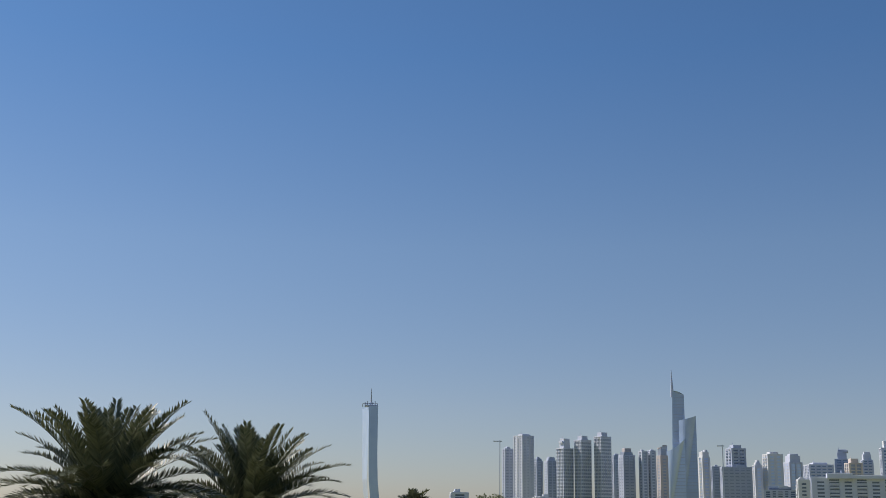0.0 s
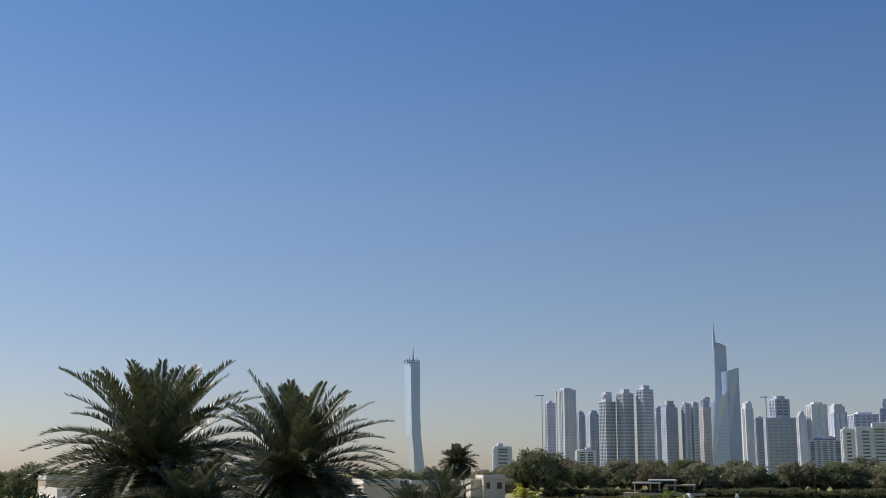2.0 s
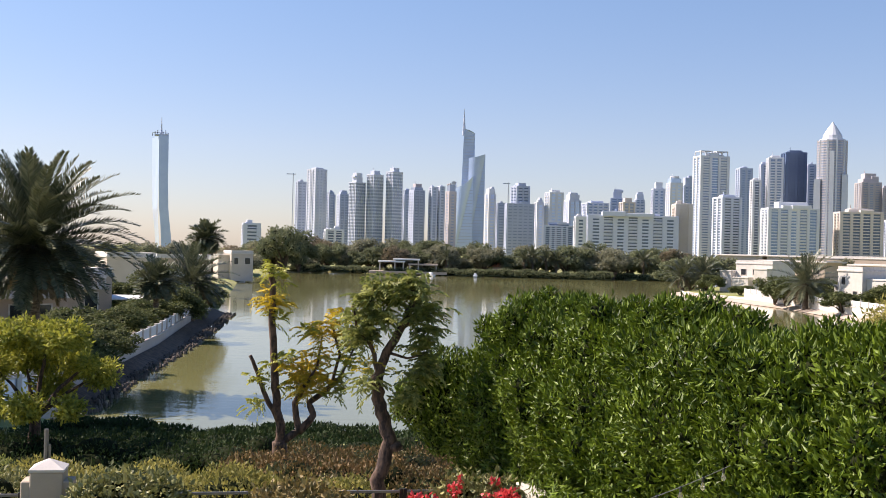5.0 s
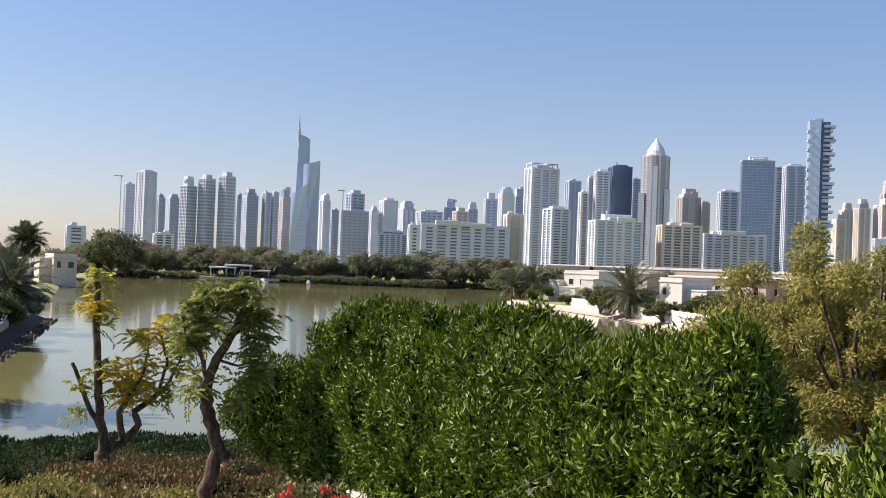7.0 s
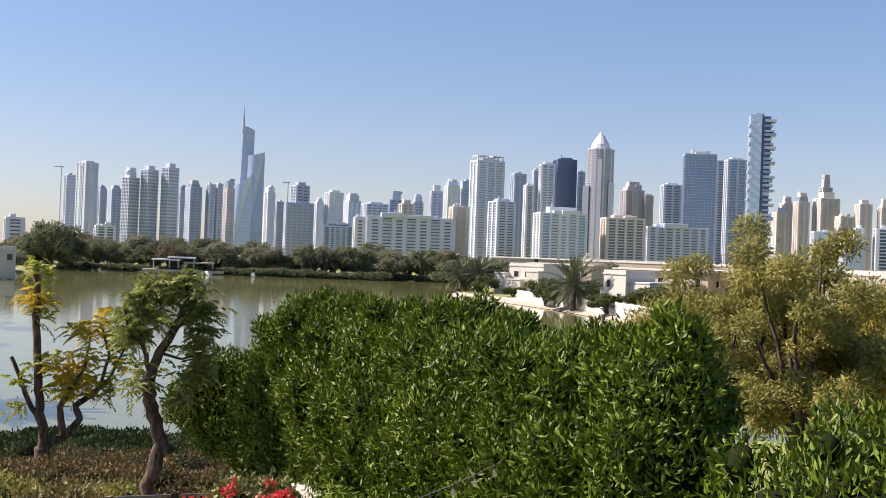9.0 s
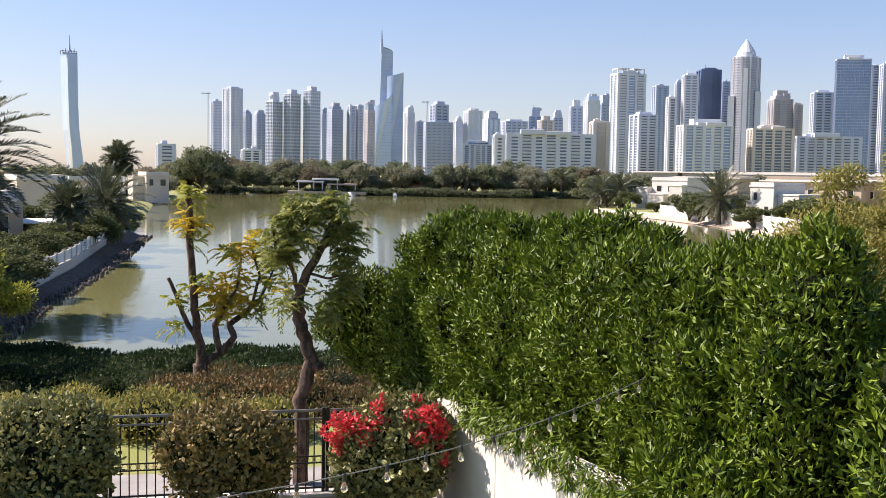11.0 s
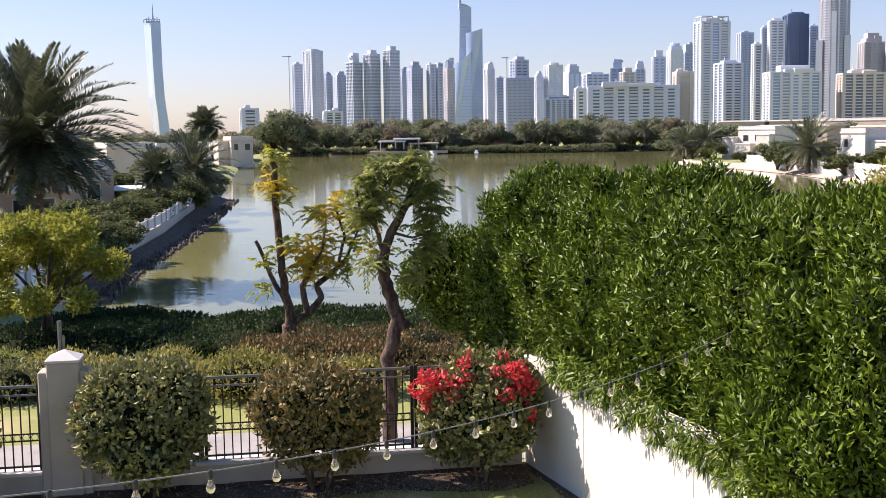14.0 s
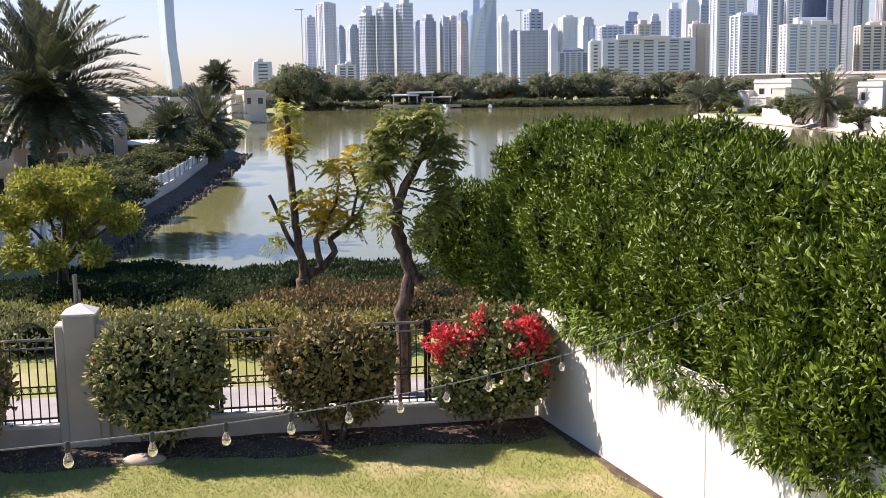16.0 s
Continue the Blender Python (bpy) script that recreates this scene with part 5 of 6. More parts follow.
def tower(az, width, el, d, turn, label, core, band, floor=3.8, deep=1.0, cover=0.42, piers=2, crown=0.0, mech=None, ratio=1.0, group="skyline towers", style="mixed"):
    """A tower: az and width in degrees, el: elevation of its top. core: glazing, band: slabs and walls. cover: share of a storey that is solid.
    Its faces are divided into bays: plain wall with windows, stacked balconies, or glass."""
    rng = random.Random(int(1000 * abs(az) + 77 * el))
    th = radians(abs(turn))
    s = d * radians(width) / (math.cos(th) + ratio * math.sin(th))
    sx, sy = s, s * ratio
    b = polar(az, d + s * 0.4)
    top = EYE_Z + d * math.tan(radians(el))
    ob = thing("tower", pose(b.x, b.y, -2, 0, 0, az + turn), label, "skyscraper", group)
    h = top + 2 - crown
    x, y = sx / 2, sy / 2
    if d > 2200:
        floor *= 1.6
    elif d < 1800 and core == G_HAZED:
        # less haze in the glass colour of towers that stand nearer
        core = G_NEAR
    setback = h * rng.uniform(0.04, 0.10) if d > 1900 and rng.random() < 0.5 else 0.0
    hs = h - setback
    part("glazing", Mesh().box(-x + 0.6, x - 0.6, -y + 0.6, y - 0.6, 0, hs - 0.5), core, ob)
    banding, balcony, wall, pane = Mesh(), Mesh(), Mesh(), Mesh()
    n = int(hs / floor)
    for i in range(1, n + 1):
        z = i * floor
        banding.box(-x + 0.3, x - 0.3, -y + 0.3, y - 0.3, z - floor * cover * 0.75, z)
    glassy = piers == 0 or style == "glass"
    for axis in (0, 1, 2):
        w, dep = (sx, y) if axis == 0 else (sy, x)
        bays = max(3, min(15, round(w / 5.5)) | 1)
        wide = ["glass" if glassy else rng.choice(("balcony", "glass", "window", "balcony")) for _ in range(bays)]
        kinds = ["wall" if k % 2 == 0 and not glassy else wide[min(k, bays - 1 - k)] for k in range(bays)]
        weight = [0.55 if kind == "wall" else 1.35 for kind in kinds]
        edges = [-w / 2 + w * sum(weight[:k]) / sum(weight) for k in range(bays + 1)]

        def put(M, a0, a1, in0, out1, z0, z1):
            if axis == 0:
                M.box(a0, a1, -dep - out1, -dep + in0, z0, z1)
            elif axis == 1:
                M.box(-dep - out1, -dep + in0, a0, a1, z0, z1)
            else:
                M.box(dep - in0, dep + out1, a0, a1, z0, z1)

        for k, kind in enumerate(kinds):
            a0, a1 = edges[k], edges[k + 1]
            bw = a1 - a0
            if kind == "wall":
                put(wall, a0, a1, 0.7, 0.5 + 0.02 * (axis > 0), 0, hs)
            elif kind == "window":
                put(wall, a0, a1, 0.7, 0.12 + 0.02 * (axis > 0), 0, hs)
                for i in range(n):
                    z = (i + 0.3) * floor
                    put(pane, a0 + bw * 0.14, a1 - bw * 0.14, 0.0, 0.2, z, z + floor * 0.5)
            elif kind == "balcony":
                for i in range(1, n):
                    z = i * floor
                    put(balcony, a0 + 0.2, a1 - 0.2, 0.3, 1.5, z - 0.35, z + floor * 0.30)
            else:
                put(banding, a0 - 0.18, a0 + 0.18, 0.5, 0.25, 0, hs)
    part("facade_banding", banding, band, ob, kind="stuff")
    if wall.v:
        part("facade_wall", wall, band, ob, kind="stuff")
    if pane.v:
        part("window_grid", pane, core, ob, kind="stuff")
    if balcony.v:
        part("facade_balcony", balcony, band, ob, kind="stuff")
    part("parapet", Mesh().cbox(-x - 0.3, x + 0.3, -y - 0.3, y + 0.3, hs - 1.2, hs + 0.8, 0.2), band, ob)
    if setback:
        q = rng.uniform(0.62, 0.85)
        part("top_storey", Mesh().cbox(-x * q, x * q, -y * q, y * q, hs + 0.8, h, 0.3), band if rng.random() < 0.6 else core, ob)
    for _ in range(3):
        px, py, r = rng.uniform(-0.5, 0.5) * x, rng.uniform(-0.5, 0.5) * y, rng.uniform(0.08, 0.2) * s
        part("roof_house", Mesh().cbox(px - r, px + r, py - r, py + r, h - 0.5, h + rng.uniform(1.5, 5.0), 0.3), mech or band, ob)
    if "stacked balconies" in label:
        for u in (-0.55, 0.55):
            c = x * u
            part("roof_frame", Mesh().box(c - x * 0.4, c + x * 0.4, -y * 0.8, y * 0.8, h + 6.6, h + 7.6), band, ob)
            for px in (c - x * 0.38, c, c + x * 0.38):
                for py in (-y * 0.78, y * 0.7):
                    part("roof_post", Mesh().box(px - 0.6, px + 0.6, py, py + 1.2, h + 0.8, h + 6.6), band, ob)
    elif crown:
        part("crown", Mesh().cbox(-x * 0.55, x * 0.6, -y * 0.55, y * 0.6, h, h + crown, 0.3).box(-x * 0.4, -x * 0.36, 0, 0.8, h + crown, h + crown + 5), mech or band, ob)
    return ob


# left group
tower(13.6, 0.56, 3.30, 2500, 20, "slim grey tower with a crane beside it", G_HAZED, T_HAZE_GREY, ratio=0.9)
tower(12.82, 1.0, 4.04, 2450, 38, "tall plain hazed pale concrete tower with a notched top", T_HAZE_GREY, T_HAZE_PALE, cover=0.7, crown=4)
tower(12.12, 0.48, 2.84, 2600, 30, "grey glass office tower on the skyline", G_HAZED, T_HAZE_GREY)
tower(11.5, 0.62, 2.87, 2700, 20, "grey glass office tower on the skyline", G_HAZED, T_HAZE_GREY)
for az, el in ((10.8, 3.84), (9.92, 3.98), (8.95, 4.15)):
    tower(az, 0.86, el, 2350, 42, "white ribbed residential tower with a raised top", G_HAZED, T_HAZE_PALE, floor=4.2, cover=0.55, crown=9, ratio=0.8, piers=0)
tower(8.3, 0.5, 3.04, 2600, 20, "plain grey office tower on the skyline", G_HAZED, T_HAZE_GREY)
tower(7.79, 0.80, 3.38, 2450, 25, "grey tower with a rounded brown crown", G_HAZED, T_HAZE_GREY, crown=8, mech=T_BROWN)
tower(6.98, 0.44, 3.22, 2450, 30, "paired grey tower with pale stripes", G_HAZED, T_HAZE_PALE, cover=0.3)
tower(6.58, 0.40, 3.26, 2460, 30, "paired grey tower with pale stripes", G_HAZED, T_HAZE_PALE, cover=0.3)
tower(6.08, 0.55, 3.36, 2350, 30, "brown-striped slim tower on the skyline", G_HAZED, T_BROWN)
tower(4.09, 0.56, 3.22, 2300, 30, "white slim tower with vertical windows", G_PALE, T_WHITE, cover=0.3)
tower(3.55, 0.48, 2.51, 2500, 10, "plain grey office tower on the skyline", G_HAZED, T_HAZE_GREY)
tower(2.6, 0.96, 3.55, 2250, 25, "dark unfinished tower with a rounded top", G_DARK, T_HAZE_GREY, cover=0.5, crown=7)
tower(2.62, 1.5, 2.5, 2230, 10, "lower wings of a dark tower", G_HAZED, T_HAZE_GREY, cover=0.5, ratio=0.5)
tower(1.62, 0.48, 2.72, 2350, 20, "grey and white slim tower", G_PALE, T_WHITE)
tower(0.9, 0.94, 3.22, 2250, 20, "white tower with slanting glass bays", G_PALE, T_WHITE, cover=0.3, crown=5)
tower(-0.02, 0.86, 3.12, 2300, 25, "white and blue glass tower", G_PALE, T_HAZE_PALE, cover=0.35, crown=4)
tower(0.62, 1.5, 1.52, 2150, 0, "dark low glass block below towers", G_DARK, T_HAZE_GREY, ratio=0.6)
tower(-1.15, 1.38, 2.72, 2500, 15, "grey blue office blocks", G_BLUE, T_HAZE_PALE, cover=0.35, crown=5)
tower(-2.24, 0.66, 3.32, 2600, 0, "grey glass tower with a rounded top", G_BLUE, T_HAZE_GREY, crown=6)
tower(-2.72, 0.8, 2.9, 2300, 20, "beige tower with a small dome", G_HAZED, T_BEIGE, crown=9)
tower(-3.32, 0.54, 3.2, 2500, 10, "round-topped blue glass tower", G_BLUE, T_HAZE_PALE, crown=5)
tower(-4.23, 0.68, 3.7, 2400, 10, "blue glass tower with a white rounded cap", G_BLUE, T_HAZE_PALE, crown=14, mech=T_WHITE)
tower(-5.0, 0.8, 4.02, 2300, 20, "pale glass tower on the skyline", G_PALE, T_WHITE, cover=0.35, crown=5)
tower(-5.64, 0.66, 3.95, 2350, 20, "blue glass tower with a sloping top", G_BLUE, T_HAZE_GREY)
# middle group
tower(-6.75, 1.75, 5.02, 1550, 25, "white residential tower with stacked balconies", G_BLUE, T_WHITE, floor=3.4, cover=0.45, piers=3, crown=0.5, ratio=0.6)
tower(-7.55, 1.4, 3.10, 1480, 28, "grey and white balconied residential tower", G_HAZED, T_HAZE_PALE, floor=3.4, cover=0.4, piers=2, crown=3)
tower(-8.32, 0.8, 4.40, 1900, 20, "blue-grey glass tower on the skyline", G_BLUE, T_HAZE_GREY)
tower(-8.87, 0.52, 3.85, 1700, 20, "white slim residential tower", G_HAZED, T_WHITE)
tower(-9.3, 0.55, 4.6, 1750, 10, "green glass shoulder of a tower", G_GREEN, T_HAZE_PALE, cover=0.3)
tower(-9.75, 0.8, 5.05, 1700, 10, "blue glass tower with an arched white top", G_BLUE, T_WHITE, cover=0.2, crown=4)
tower(-10.62, 1.2, 5.3, 1720, 15, "dark navy glass tower on the skyline", G_DARK, G_DARK, cover=0.3, crown=4)
tower(-11.43, 0.4, 4.6, 1800, 10, "thin blue glass tower on the skyline", G_BLUE, T_HAZE_GREY)
tower(-10.5, 2.75, 2.84, 1350, 18, "broad white block with blue glass bays", G_BLUE, T_WHITE, floor=3.4, cover=0.4, piers=5, crown=8, ratio=0.5)
tower(-13.6, 2.25, 2.52, 1380, 18, "beige residential block with balconies", G_HAZED, T_BEIGE, floor=3.4, cover=0.5, piers=5, crown=4, ratio=0.5)
tower(-14.0, 1.2, 4.2, 2000, 20, "brown grey tower with a stepped top", G_HAZED, T_BROWN, crown=9)
tower(-14.8, 0.5, 3.5, 2000, 15, "brown grey wing of a tower", G_HAZED, T_BROWN)
tower(-16.2, 3.2, 2.0, 1450, 12, "long low pale grey block", G_HAZED, T_HAZE_PALE, floor=3.4, cover=0.45, piers=9, ratio=0.35)
tower(-15.9, 1.06, 4.2, 1700, 12, "green-grey glass tower with pale slabs", G_GREEN, T_HAZE_PALE, cover=0.25, crown=4)
tower(-17.23, 1.64, 5.85, 1600, 8, "broad blue glass tower with a pale cap", G_BLUE, T_HAZE_GREY, cover=0.25, piers=0, crown=6, mech=T_WHITE, ratio=0.5)
tower(-18.22, 0.46, 5.3, 1750, 10, "slim grey tower between glass towers", G_HAZED, T_HAZE_PALE)
tower(-18.95, 1.1, 5.5, 1650, 12, "blue glass tower with pale slabs", G_BLUE, T_HAZE_PALE, cover=0.3, crown=4)
# right group
for az, w, el, d, lab, crown in ((-21.08, 0.66, 3.1, 2000, "pale beige residential tower", 0), (-21.4, 0.7, 3.65, 2200, "grey beige residential tower", 7), (-22.08, 0.76, 3.85, 2100, "beige tower with a rounded crown", 8),
                                 (-23.2, 1.25, 3.9, 2100, "beige stepped residential tower", 12), (-23.15, 0.62, 4.72, 2300, "brown tower with a narrow crown", 9), (-24.04, 0.85, 2.85, 1900, "pale residential tower on the skyline", 4),
                                 (-24.88, 0.79, 3.55, 2100, "beige residential tower on the skyline", 8), (-25.8, 0.6, 3.6, 2100, "beige residential tower on the skyline", 8), (-26.8, 0.8, 3.7, 2100, "beige residential tower on the skyline", 8)):
    tower(az, w, el, d, 25, lab, G_HAZED, T_BROWN if "brown" in lab else T_BEIGE, floor=3.6, cover=0.5, piers=3, crown=crown)
tower(-23.14, 1.15, 1.98, 1300, 12, "pale blue glass low block", G_PALE, T_HAZE_PALE, cover=0.3, ratio=0.6)
tower(-24.44, 1.05, 1.62, 1250, 12, "pale blue glass low block", G_PALE, T_HAZE_PALE, cover=0.3, ratio=0.6)
tower(-24.72, 0.46, 2.18, 1350, 12, "pale glass tower on the skyline", G_PALE, T_WHITE, cover=0.3)
tower(-25.75, 0.8, 2.2, 1350, 12, "white residential block below beige towers", G_HAZED, T_WHITE, cover=0.5)
tower(-27.0, 1.2, 2.0, 1300, 12, "white residential block below beige towers", G_HAZED, T_WHITE, cover=0.5)
# low blocks
# shade on the long front is put into its grey; lit end wing stays white
tower(-3.0, 4.6, 2.18, 1180, 4, "long apartment block with many balconies, coloured grey as shaded", G_HAZED, T_HAZE_PALE, floor=3.4, cover=0.5, piers=13, ratio=0.25, crown=3)
tower(-0.42, 0.58, 1.9, 1150, 10, "white stair wing of an apartment block", G_HAZED, T_WHITE, floor=3.4, cover=0.55)
tower(-5.4, 1.0, 2.62, 1250, 15, "beige end block with plain walls", T_BEIGE, T_BEIGE, floor=3.4, cover=0.6)
tower(16.0, 0.9, 1.14, 1100, 10, "low pale block beyond the trees", G_HAZED, T_HAZE_PALE, floor=3.4, ratio=0.5)
tower(11.9, 1.0, 0.95, 1500, 10, "low pale block beneath the towers", G_HAZED, T_WHITE, floor=3.4, ratio=0.5)


def leaning_tower():
    """The slender flared tower that stands alone."""
    d = 3000
    ob = thing("tower", pose(*polar(20.45, d), 0, 0, 20.45), "slender pale blue glass tower with a flared foot", "skyscraper")
    k = d * math.pi / 180
    H = lambda el: EYE_Z + d * math.tan(radians(el))
    prof = ((-0.2, -0.12, 0.60), (0.35, -0.10, 0.58), (1.0, -0.06, 0.50), (1.75, 0.02, 0.42), (3.0, 0.06, 0.37), (5.30, 0.11, 0.35))
    rings = []
    for el, left, right in prof:
        rings.append([(-left * k, -8, H(el)), (right * k, -8, H(el)), (right * k, 20, H(el)), (-left * k, 20, H(el))])
    part("glazing", Mesh().loft(rings), G_TALL, ob)
    rings = []
    for el, left in ((-0.2, 0.12), (1.75, 0.34), (5.27, 0.44)):
        a = -left * k
        b = -(0.10 if el > 1.7 else -0.05) * k
        rings.append([(a, 70, H(el)), (b, 4, H(el)), (b, 74, H(el)), (a, 74, H(el))])
    part("side_face", Mesh().loft(rings), G_PALE, ob, "pale side face")
    part("crown", Mesh().box(-0.30 * k, 0.30 * k, -6, 20, H(5.30), H(5.36)), T_HAZE_GREY, ob)
    for i, x in enumerate((-0.42, -0.3, -0.18, -0.05, 0.08, 0.2, 0.32)):
        part("scaffold_post", Mesh().box(x * k - 1.2, x * k + 1.2, 0, 3, H(5.27), H(5.42 + 0.07 * (i % 3))), T_HAZE_PALE, ob)
    part("scaffold_deck", Mesh().box(-0.42 * k, 0.34 * k, 0, 3, H(5.42), H(5.45)), T_HAZE_PALE, ob)
    part("mast", Mesh().tube([(0, 6, H(5.4)), (0, 6, H(5.8)), (0, 6, H(6.2))], [3.0, 1.6, 0.6], 6), T_HAZE_GREY, ob)


def spire_tower():
    """The tallest tower: two curved leaves, a lower one before them, and a spire."""
    d = 2800
    ob = thing("tower", pose(*polar(5.1, d), 0, 0, 5.1), "tallest blue-grey tower with a needle spire", "skyscraper")
    k = d * math.pi / 180
    H = lambda el: EYE_Z + d * math.tan(radians(el))

    def leaf(name, x0, x1, y0, y1, el0, el1, mat, steps=8, lean=0.0):
        M = Mesh()
        top = [(x0 + (x1 - x0) * i / steps, el0 + (el1 - el0) * (i / steps) ** 1.6) for i in range(steps + 1)]
        face = [(x0 * k - lean * k, -0.3)] + [(x * k, e) for x, e in top] + [(x1 * k, -0.3)]
        front = [(x, y0 - 10 * math.sin(math.pi * (x - x0 * k) / ((x1 - x0) * k + 1e-6)), H(e)) for x, e in face]
        back = [(x, y1, H(e)) for x, e in face]
        M.loft([front, back])
        o = part(name, M, mat, ob)
        B = Mesh()
        z = 12.0
        while z < H(min(el0, el1)) - 6:
            B.box(x0 * k + 1, x1 * k - 1, y0 - 1.2, y1, z, z + 1.2)
            z += 8
        part("floor_band", B, T_HAZE_GREY, o, kind="stuff")

    leaf("tall_leaf", -0.40, 0.16, 8, 40, 6.18, 5.98, G_TALL, lean=0.16)
    leaf("short_leaf", -0.13, 0.70, -6, 36, 4.72, 4.93, G_TALL)
    leaf("low_leaf", -0.75, 0.12, -30, 5, 3.2, 3.78, G_PALE)
    leaf("stair_tower", -0.95, -0.72, -20, 6, 3.5, 3.5, T_HAZE_PALE)
    part("spire", Mesh().tube([(-0.40 * k, 22, H(5.9)), (-0.41 * k, 22, H(6.5)), (-0.42 * k, 22, H(7.23))], [5.0, 2.8, 0.5], 6), T_HAZE_GREY, ob)


def domed_tower():
    d = 1650
    k = d * math.pi / 180
    H = lambda el: EYE_Z + d * math.tan(radians(el))
    ob = thing("tower", pose(*polar(-12.36, d), 0, 0, -12.36), "round brown-grey tower with a white pointed dome", "skyscraper")
    r = 0.66 * k
    part("glazing", Mesh().turned([(r, -2), (r, H(5.72))], 0, 0, 20), G_HAZED, ob)
    M = Mesh()
    z = 3.6
    while z < H(5.7):
        M.turned([(r + 0.7, z), (r + 0.7, z + 1.5)], 0, 0, 20)
        z += 3.6
    part("facade_banding", M, T_BROWN, ob, kind="stuff")
    M = Mesh()
    for i in range(10):
        a = 2 * math.pi * i / 10
        M.box(r * math.cos(a) - 1.1, r * math.cos(a) + 1.1, r * math.sin(a) - 1.1, r * math.sin(a) + 1.1, 0, H(5.74))
    part("facade_frame", M, T_WHITE, ob, kind="stuff")
    part("dome", Mesh().turned([(0.60 * k, H(5.70)), (0.60 * k, H(5.78)), (0.46 * k, H(5.80)), (0.44 * k, H(5.98)), (0.34 * k, H(6.15)), (0.22 * k, H(6.34)), (0.10 * k, H(6.5)), (0.02 * k, H(6.62))], 0, 0, 16), T_WHITE, ob, "white ribbed pointed dome")
    part("wing", Mesh().box(-0.80 * k, -0.5 * k, -16, 8, 0, H(3.9)).box(0.46 * k, 0.74 * k, -16, 8, 0, H(4.1)).box(-0.1 * k, 0.1 * k, -0.72 * k, -0.6 * k, 0, H(5.2)), T_WHITE, ob)


def balcony_tower():
    """The blue tower with box balconies stacked unevenly on its edges."""
    d = 1500
    k = d * math.pi / 180
    rng = random.Random(17)
    H = lambda el: EYE_Z + d * math.tan(radians(el))
    ob = thing("tower", pose(*polar(-20.1, d), 0, 0, -20.1 + 6), "tall blue tower with jagged stacked balconies", "skyscraper")
    # pale lit half and dark shaded half: the sun's side is set by glass colour
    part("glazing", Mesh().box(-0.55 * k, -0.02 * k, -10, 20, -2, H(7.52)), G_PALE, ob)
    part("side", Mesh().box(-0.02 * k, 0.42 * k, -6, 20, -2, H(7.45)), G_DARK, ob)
    part("roof_house", Mesh().box(-0.3 * k, 0.1 * k, -4, 12, H(7.52), H(7.62)), T_HAZE_GREY, ob)
    el = 0.4
    i = 0
    while el < 7.35:
        hh = rng.uniform(0.09, 0.16)
        a = rng.uniform(0.42, 0.58) if i % 3 else 0.66
        part("balcony", Mesh().box(0.1 * k, a * k, -9.5, 10, H(el), H(el + hh)), G_BLUE if i % 2 else T_HAZE_GREY, ob)
        if i % 2:
            part("bay", Mesh().box(-0.62 * k, -0.5 * k, -12, 6, H(el), H(el + 0.1)), T_HAZE_GREY, ob)
        part("window_box", Mesh().box(-0.5 * k + 8 * (i % 2), -0.5 * k + 8 * (i % 2) + 2.2, -10.4, -9.9, H(el), H(el) + 2.4), T_WHITE, ob)
        el += rng.uniform(0.17, 0.26)
        i += 1


leaning_tower()
spire_tower()
domed_tower()
balcony_tower()


def tower_crane(az, d, el, reach, side):
    k = d * math.pi / 180
    top = EYE_Z + d * math.tan(radians(el))
    ob = thing("tower_crane", pose(*polar(az, d), 0, 0, az), "thin grey construction crane above a tower", "crane", "cranes")
    part("mast", Mesh().box(-0.8, 0.8, -0.8, 0.8, -2, top), T_HAZE_PALE, ob)
    part("jib", Mesh().box(-reach * 0.35 * side, reach * side, -0.8, 0.8, top - 3, top - 1.2) if side > 0 else Mesh().box(-reach, reach * 0.35, -0.8, 0.8, top - 3, top - 1.2), T_HAZE_GREY, ob)


tower_crane(14.0, 2450, 3.72, 14, -1)
tower_crane(3.2, 2200, 3.55, 10, -1)


# ---- lake pavilion and boats on the far shore ----
def pavilion():
    b = polar(8.0, 383)
    ob = thing("pavilion", pose(b.x, b.y, -1.2, 0, 0, 8), "open white shore pavilion with flat awnings", "pavilion")
    for x0, x1, z in ((-11, -2, 3.4), (-1, 9, 2.6), (-6, 3, 4.2)):
        part("roof", Mesh().cbox(x0, x1, -3, 3, z, z + 0.5, 0.1), SHADE_CLOTH if z > 3 else STUCCO_CREAM, ob)
        for x in (x0 + 0.6, x1 - 0.6):
            part("post", Mesh().box(x - 0.18, x + 0.18, -2.6, -2.2, -0.5, z), COPING, ob)
    part("deck", Mesh().box(-14, 12, -4, 4, -0.4, 0.5), STUCCO_CREAM, ob)


pavilion()
for az, d, w in ((3.3, 392, 8), (-0.9, 396, 7), (2.4, 394, 6)):
    b = polar(az, d)
    ob = thing("kiosk", pose(b.x, b.y, -1.2, 0, 0, az), "small terracotta shelter under shore trees", "kiosk", "shore kiosks")
    part("wall", Mesh().box(-w / 2, w / 2, 0, 4, -0.5, 2.6), STUCCO_CREAM, ob)
    part("roof", Mesh().loft([[(-w / 2 - 0.6, -1, 2.6), (w / 2 + 0.6, -1, 2.6), (w / 2 + 0.6, 5, 2.6), (-w / 2 - 0.6, 5, 2.6)], [(-w / 3, 1.5, 4.0), (w / 3, 1.5, 4.0), (w / 3, 2.5, 4.0), (-w / 3, 2.5, 4.0)]]), TERRACOTTA, ob)
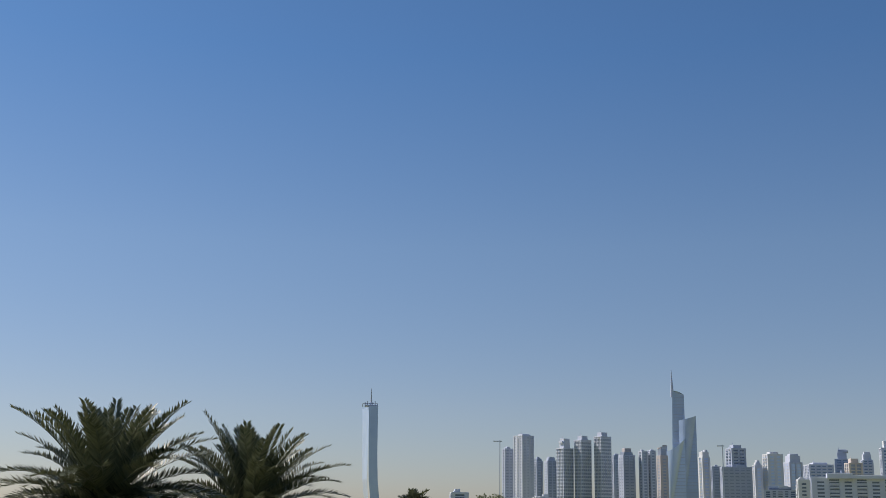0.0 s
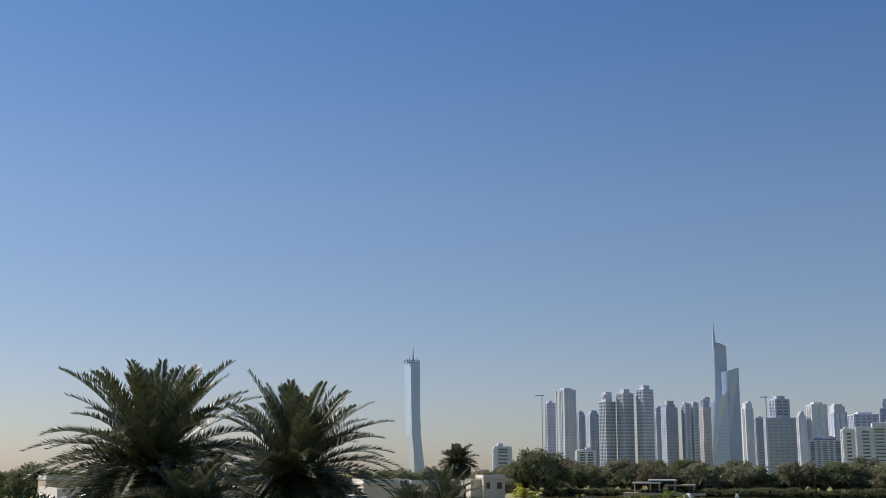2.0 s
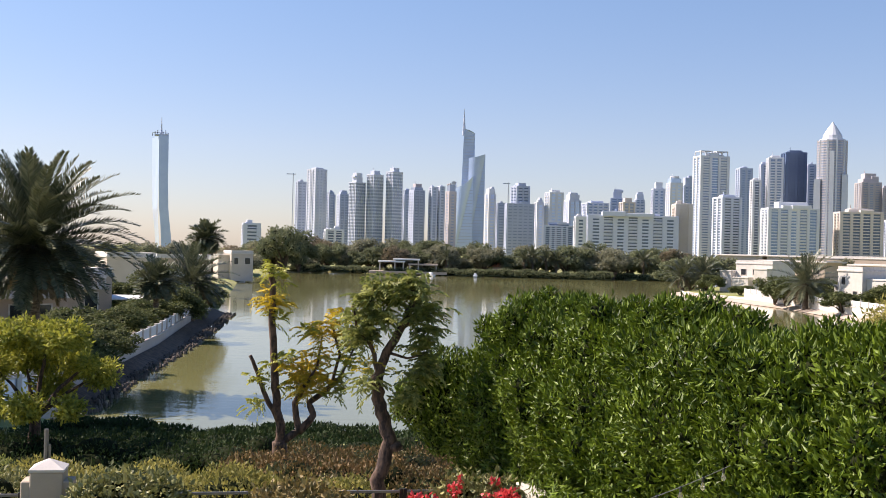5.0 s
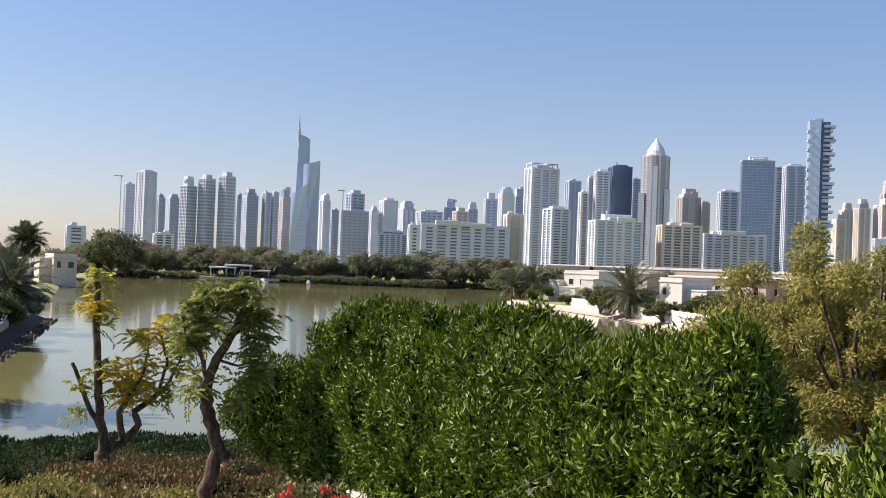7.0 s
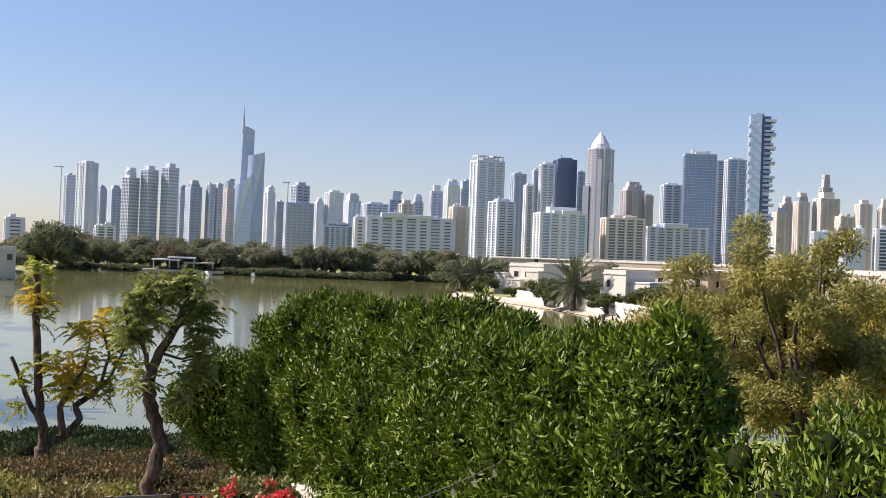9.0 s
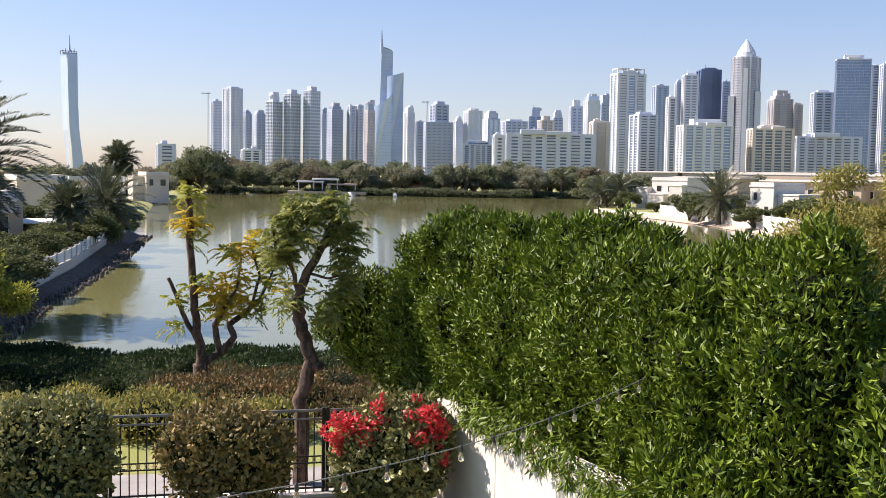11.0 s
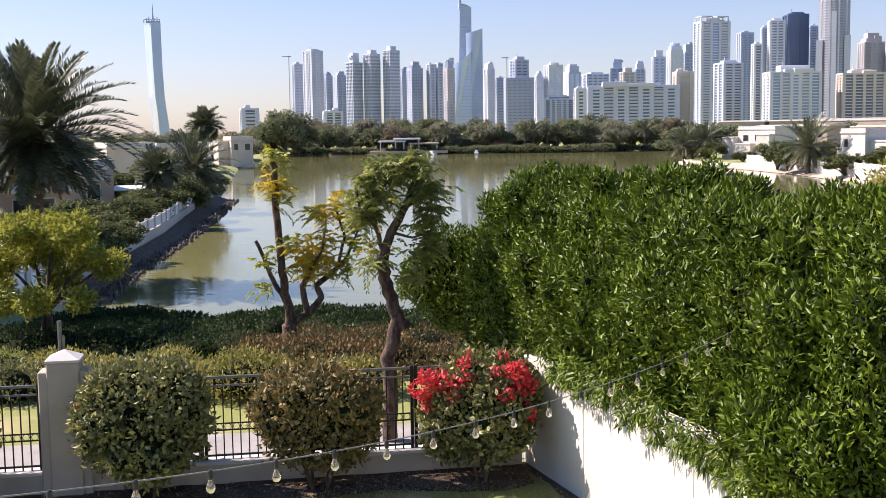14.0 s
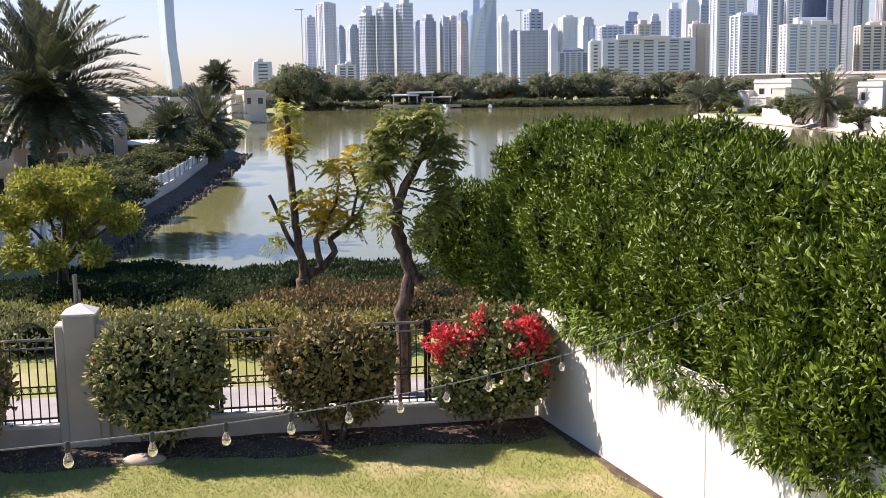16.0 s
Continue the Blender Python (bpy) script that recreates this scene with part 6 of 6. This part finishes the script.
for az, d in ((4.75, 372), (7.0, 372)):
    b = polar(az, d)
    ob = thing("boat", pose(b.x, b.y, WATER_Z, 0, 0, az * 20), "small white boat moored near the far shore", "boat", "moored boats")
    part("hull", Mesh().loft([[(-1.6, -0.4, -0.15), (1.4, -0.4, -0.15), (2.2, 0, -0.15), (1.4, 0.4, -0.15), (-1.6, 0.4, -0.15)], [(-1.8, -0.7, 0.55), (1.7, -0.7, 0.6), (2.9, 0, 0.7), (1.7, 0.7, 0.6), (-1.8, 0.7, 0.55)]]), BOAT_WHITE, ob)
    part("cabin", Mesh().cbox(-0.8, 0.6, -0.4, 0.4, 0.5, 1.3, 0.08), BOAT_WHITE, ob)


# ---- left bank details ----
def clipped_hedge():
    b = polar(38.0, 47.0)
    ob = thing("hedge", pose(b.x, b.y, ground_z(b.x, b.y), 0, 0, 30), "square clipped green garden hedge", "hedge")
    r = np.random.default_rng(5)
    n = 14000
    p = r.uniform((-6.0, -0.9, 0), (5.0, 0.9, 2.35), (n, 3))
    face = r.integers(0, 3, n)
    p[face == 0, 1] = -0.9 + 0.08 * r.normal(size=(face == 0).sum())
    p[face == 1, 2] = 2.35 + 0.08 * r.normal(size=(face == 1).sum())
    p[face == 2, 0] = 5.0 + 0.08 * r.normal(size=(face == 2).sum())
    o = np.where((face == 0)[:, None], [[0, -1, 0.3]], np.where((face == 1)[:, None], [[0, 0, 1.0]], [[1.0, 0, 0.3]]))
    d = unit(o + 0.6 * r.normal(size=(n, 3)))
    s = unit(np.cross(d, r.normal(size=(n, 3))))
    part("leaves", quads_data("leaves", *leaf_quads(p, d, s, 0.16, 0.08)), FEATHER_LEAF, ob, kind="stuff")
    # dark box behind the clipped leaves, coloured as the hedge's inner shade
    part("crown_shade_core", Mesh().box(-5.95, 4.92, -0.82, 0.82, -0.3, 2.27), SHADE_CORE, ob)


clipped_hedge()


def glass_fence():
    a = Vector((-26.0, 44.0, 0))
    ob = thing("terrace_fence", pose(a.x, a.y, -1.2, 0, 0, 62), "white terrace railing with frosted glass panels", "fence")
    part("base_wall", Mesh().box(-4.5, 6.6, 0, 0.25, -0.6, 0.35), STUCCO_PALE, ob)
    for i in range(6):
        x = -4.5 + i * 2.2
        part("post", Mesh().cbox(x - 0.13, x + 0.13, 0, 0.26, 0.353, 1.5, 0.02), STUCCO_WHITE, ob)
        if i < 5:
            part("panel", Mesh().box(x + 0.13, x + 2.07, 0.1, 0.13, 0.4, 1.3), G_PALE, ob, "frosted glass panel")
            part("rail", Mesh().box(x + 0.13, x + 2.07, 0.07, 0.17, 1.3, 1.38), STUCCO_WHITE, ob)


glass_fence()


def awning(az, d, z, w):
    b = polar(az, d)
    z0 = ground_z(b.x, b.y)
    ob = thing("awning", pose(b.x, b.y, z0, 0, 0, az), "white shade awning over a lakeside terrace", "awning")
    part("canopy", Mesh().loft([[(-w / 2, -1.5, z - z0), (w / 2, -1.5, z - z0), (w / 2, 1.5, z - z0 + 0.25), (-w / 2, 1.5, z - z0 + 0.25)],
                                [(-w / 2, -1.5, z - z0 + 0.12), (w / 2, -1.5, z - z0 + 0.12), (w / 2, 1.5, z - z0 + 0.37), (-w / 2, 1.5, z - z0 + 0.37)]]), SHADE_CLOTH, ob)
    for x in (-w / 2 + 0.15, w / 2 - 0.15):
        part("post", Mesh().box(x - 0.06, x + 0.06, -1.3, -1.18, -0.2, z - z0), T_WHITE, ob)


awning(21.5, 112, 0.9, 5.0)


def lamp_pole():
    b = polar(25.4, 28.0)
    ob = thing("pole", pose(b.x, b.y, ground_z(b.x, b.y)), "slim pale grey post with a cut top", "pole")
    part("shaft", Mesh().tube([(0, 0, -0.2), (0, 0, 1.9)], 0.055, 8), SUNLIT_RAIL_GREY_POST, ob)
    part("tip", Mesh().tube([(0.09, 0, 0.3), (0.09, 0, 1.55)], 0.03, 6), SUNLIT_RAIL_GREY_POST, ob)


lamp_pole()


# ---- the playhouse in the garden's corner ----
def playhouse():
    """Timber playhouse with a pitched grey roof; its own x runs along the eave."""
    a = Vector((-11.46, 14.35, 0))
    ob = thing("playhouse", pose(a.x, a.y, 0, 0, 0, 115), "brown timber playhouse with a grey pitched roof", "playhouse")
    L, Wd, eave, ridge = 1.8, 2.6, 2.75, 3.75
    for z in range(18):
        part("board", Mesh().cbox(0.15, L - 0.15, 0.16, 0.19, 0.02 + z * 0.152, 0.168 + z * 0.152, 0.008), WOOD, ob)
    M = Mesh()
    for x in (0.19, L - 0.19):
        M.add([(x, 0.2, 0), (x, Wd, 0), (x, Wd, eave), (x, Wd / 2 + 0.1, ridge - 0.12), (x, 0.2, eave)], [(0, 1, 2, 3, 4)])
    M.box(0.2, L - 0.2, Wd - 0.1, Wd, 0, eave)
    part("wall", M, WOOD, ob)
    for y0, y1 in ((-0.02, Wd / 2 + 0.1), (Wd + 0.22, Wd / 2 + 0.1)):
        part("roof", Mesh().loft([[(-0.12, y0, eave - 0.12), (L + 0.12, y0, eave - 0.12), (L + 0.12, y1, ridge), (-0.12, y1, ridge)],
                                  [(-0.12, y0, eave - 0.07), (L + 0.12, y0, eave - 0.07), (L + 0.12, y1, ridge + 0.05), (-0.12, y1, ridge + 0.05)]]), ROOF_METAL, ob, "grey felted roof slope")
    win = part("window", Mesh().cbox(0.75, 1.2, 0.13, 0.155, 1.3, 2.0, 0.01), WOOD, ob)
    part("pane", Mesh().box(0.8, 1.15, 0.12, 0.128, 1.35, 1.95), WINDOW_DARK, win)
    lampp = part("wall_lamp", Mesh().turned([(0.02, 2.05), (0.07, 2.08), (0.08, 2.25), (0.03, 2.32)], 0.4, 0.06, 10), SOCKET, ob)
    part("bracket", Mesh().box(0.38, 0.42, 0.06, 0.16, 2.3, 2.34), SOCKET, lampp)


playhouse()


# ---- string of bulbs ----
def bulb_string():
    A, B = Vector((-2.74, 5.56, 4.33)), Vector((1.77, 13.08, 3.84))
    n = 17
    sag = 0.24
    at = lambda q: A.lerp(B, q) + Vector((0, 0, -sag * 4 * q * (1 - q)))
    ob = thing("string_cable", pose(0, 0, 0), "thin grey cable of a garden light string", "light string")
    pts = [A.lerp(B, q) + Vector((0, 0, -sag * 4 * q * (1 - q))) for q in [i / 60 * 1.30 - 0.28 for i in range(61)]]
    part("cable", Mesh().tube(pts, 0.0045, 6), CABLE, ob)
    return at, n


def bulb_at(p):
    ob = thing("light_bulb", pose(*p), "clear glass filament bulb, unlit, on a light string", "light bulb", "string bulbs")
    part("socket", Mesh().turned([(0.012, 0.012), (0.018, 0.0), (0.020, -0.01), (0.020, -0.055), (0.016, -0.062)], 0, 0, 12), SOCKET, ob, "black bulb socket")
    g = part("globe", Mesh().turned([(0.012, -0.062), (0.017, -0.075), (0.031, -0.105), (0.036, -0.128), (0.033, -0.150), (0.020, -0.167), (0.003, -0.172)], 0, 0, 14), BULB_GLASS, ob, smooth=True)
    g.visible_shadow = False
    part("filament", Mesh().tube([(-0.006, 0, -0.065), (-0.012, 0, -0.13), (0, 0, -0.10), (0.012, 0, -0.13), (0.006, 0, -0.065)], 0.0022, 4), BRASS, ob)
    return ob


_at, _n = bulb_string()
_first = bulb_at(_at(0.0))
_first.scale = (0.8, 0.8, 0.8)
for i in range(1, _n):
    copy_thing(_first, Matrix.Translation(_at(i / (_n - 1))))
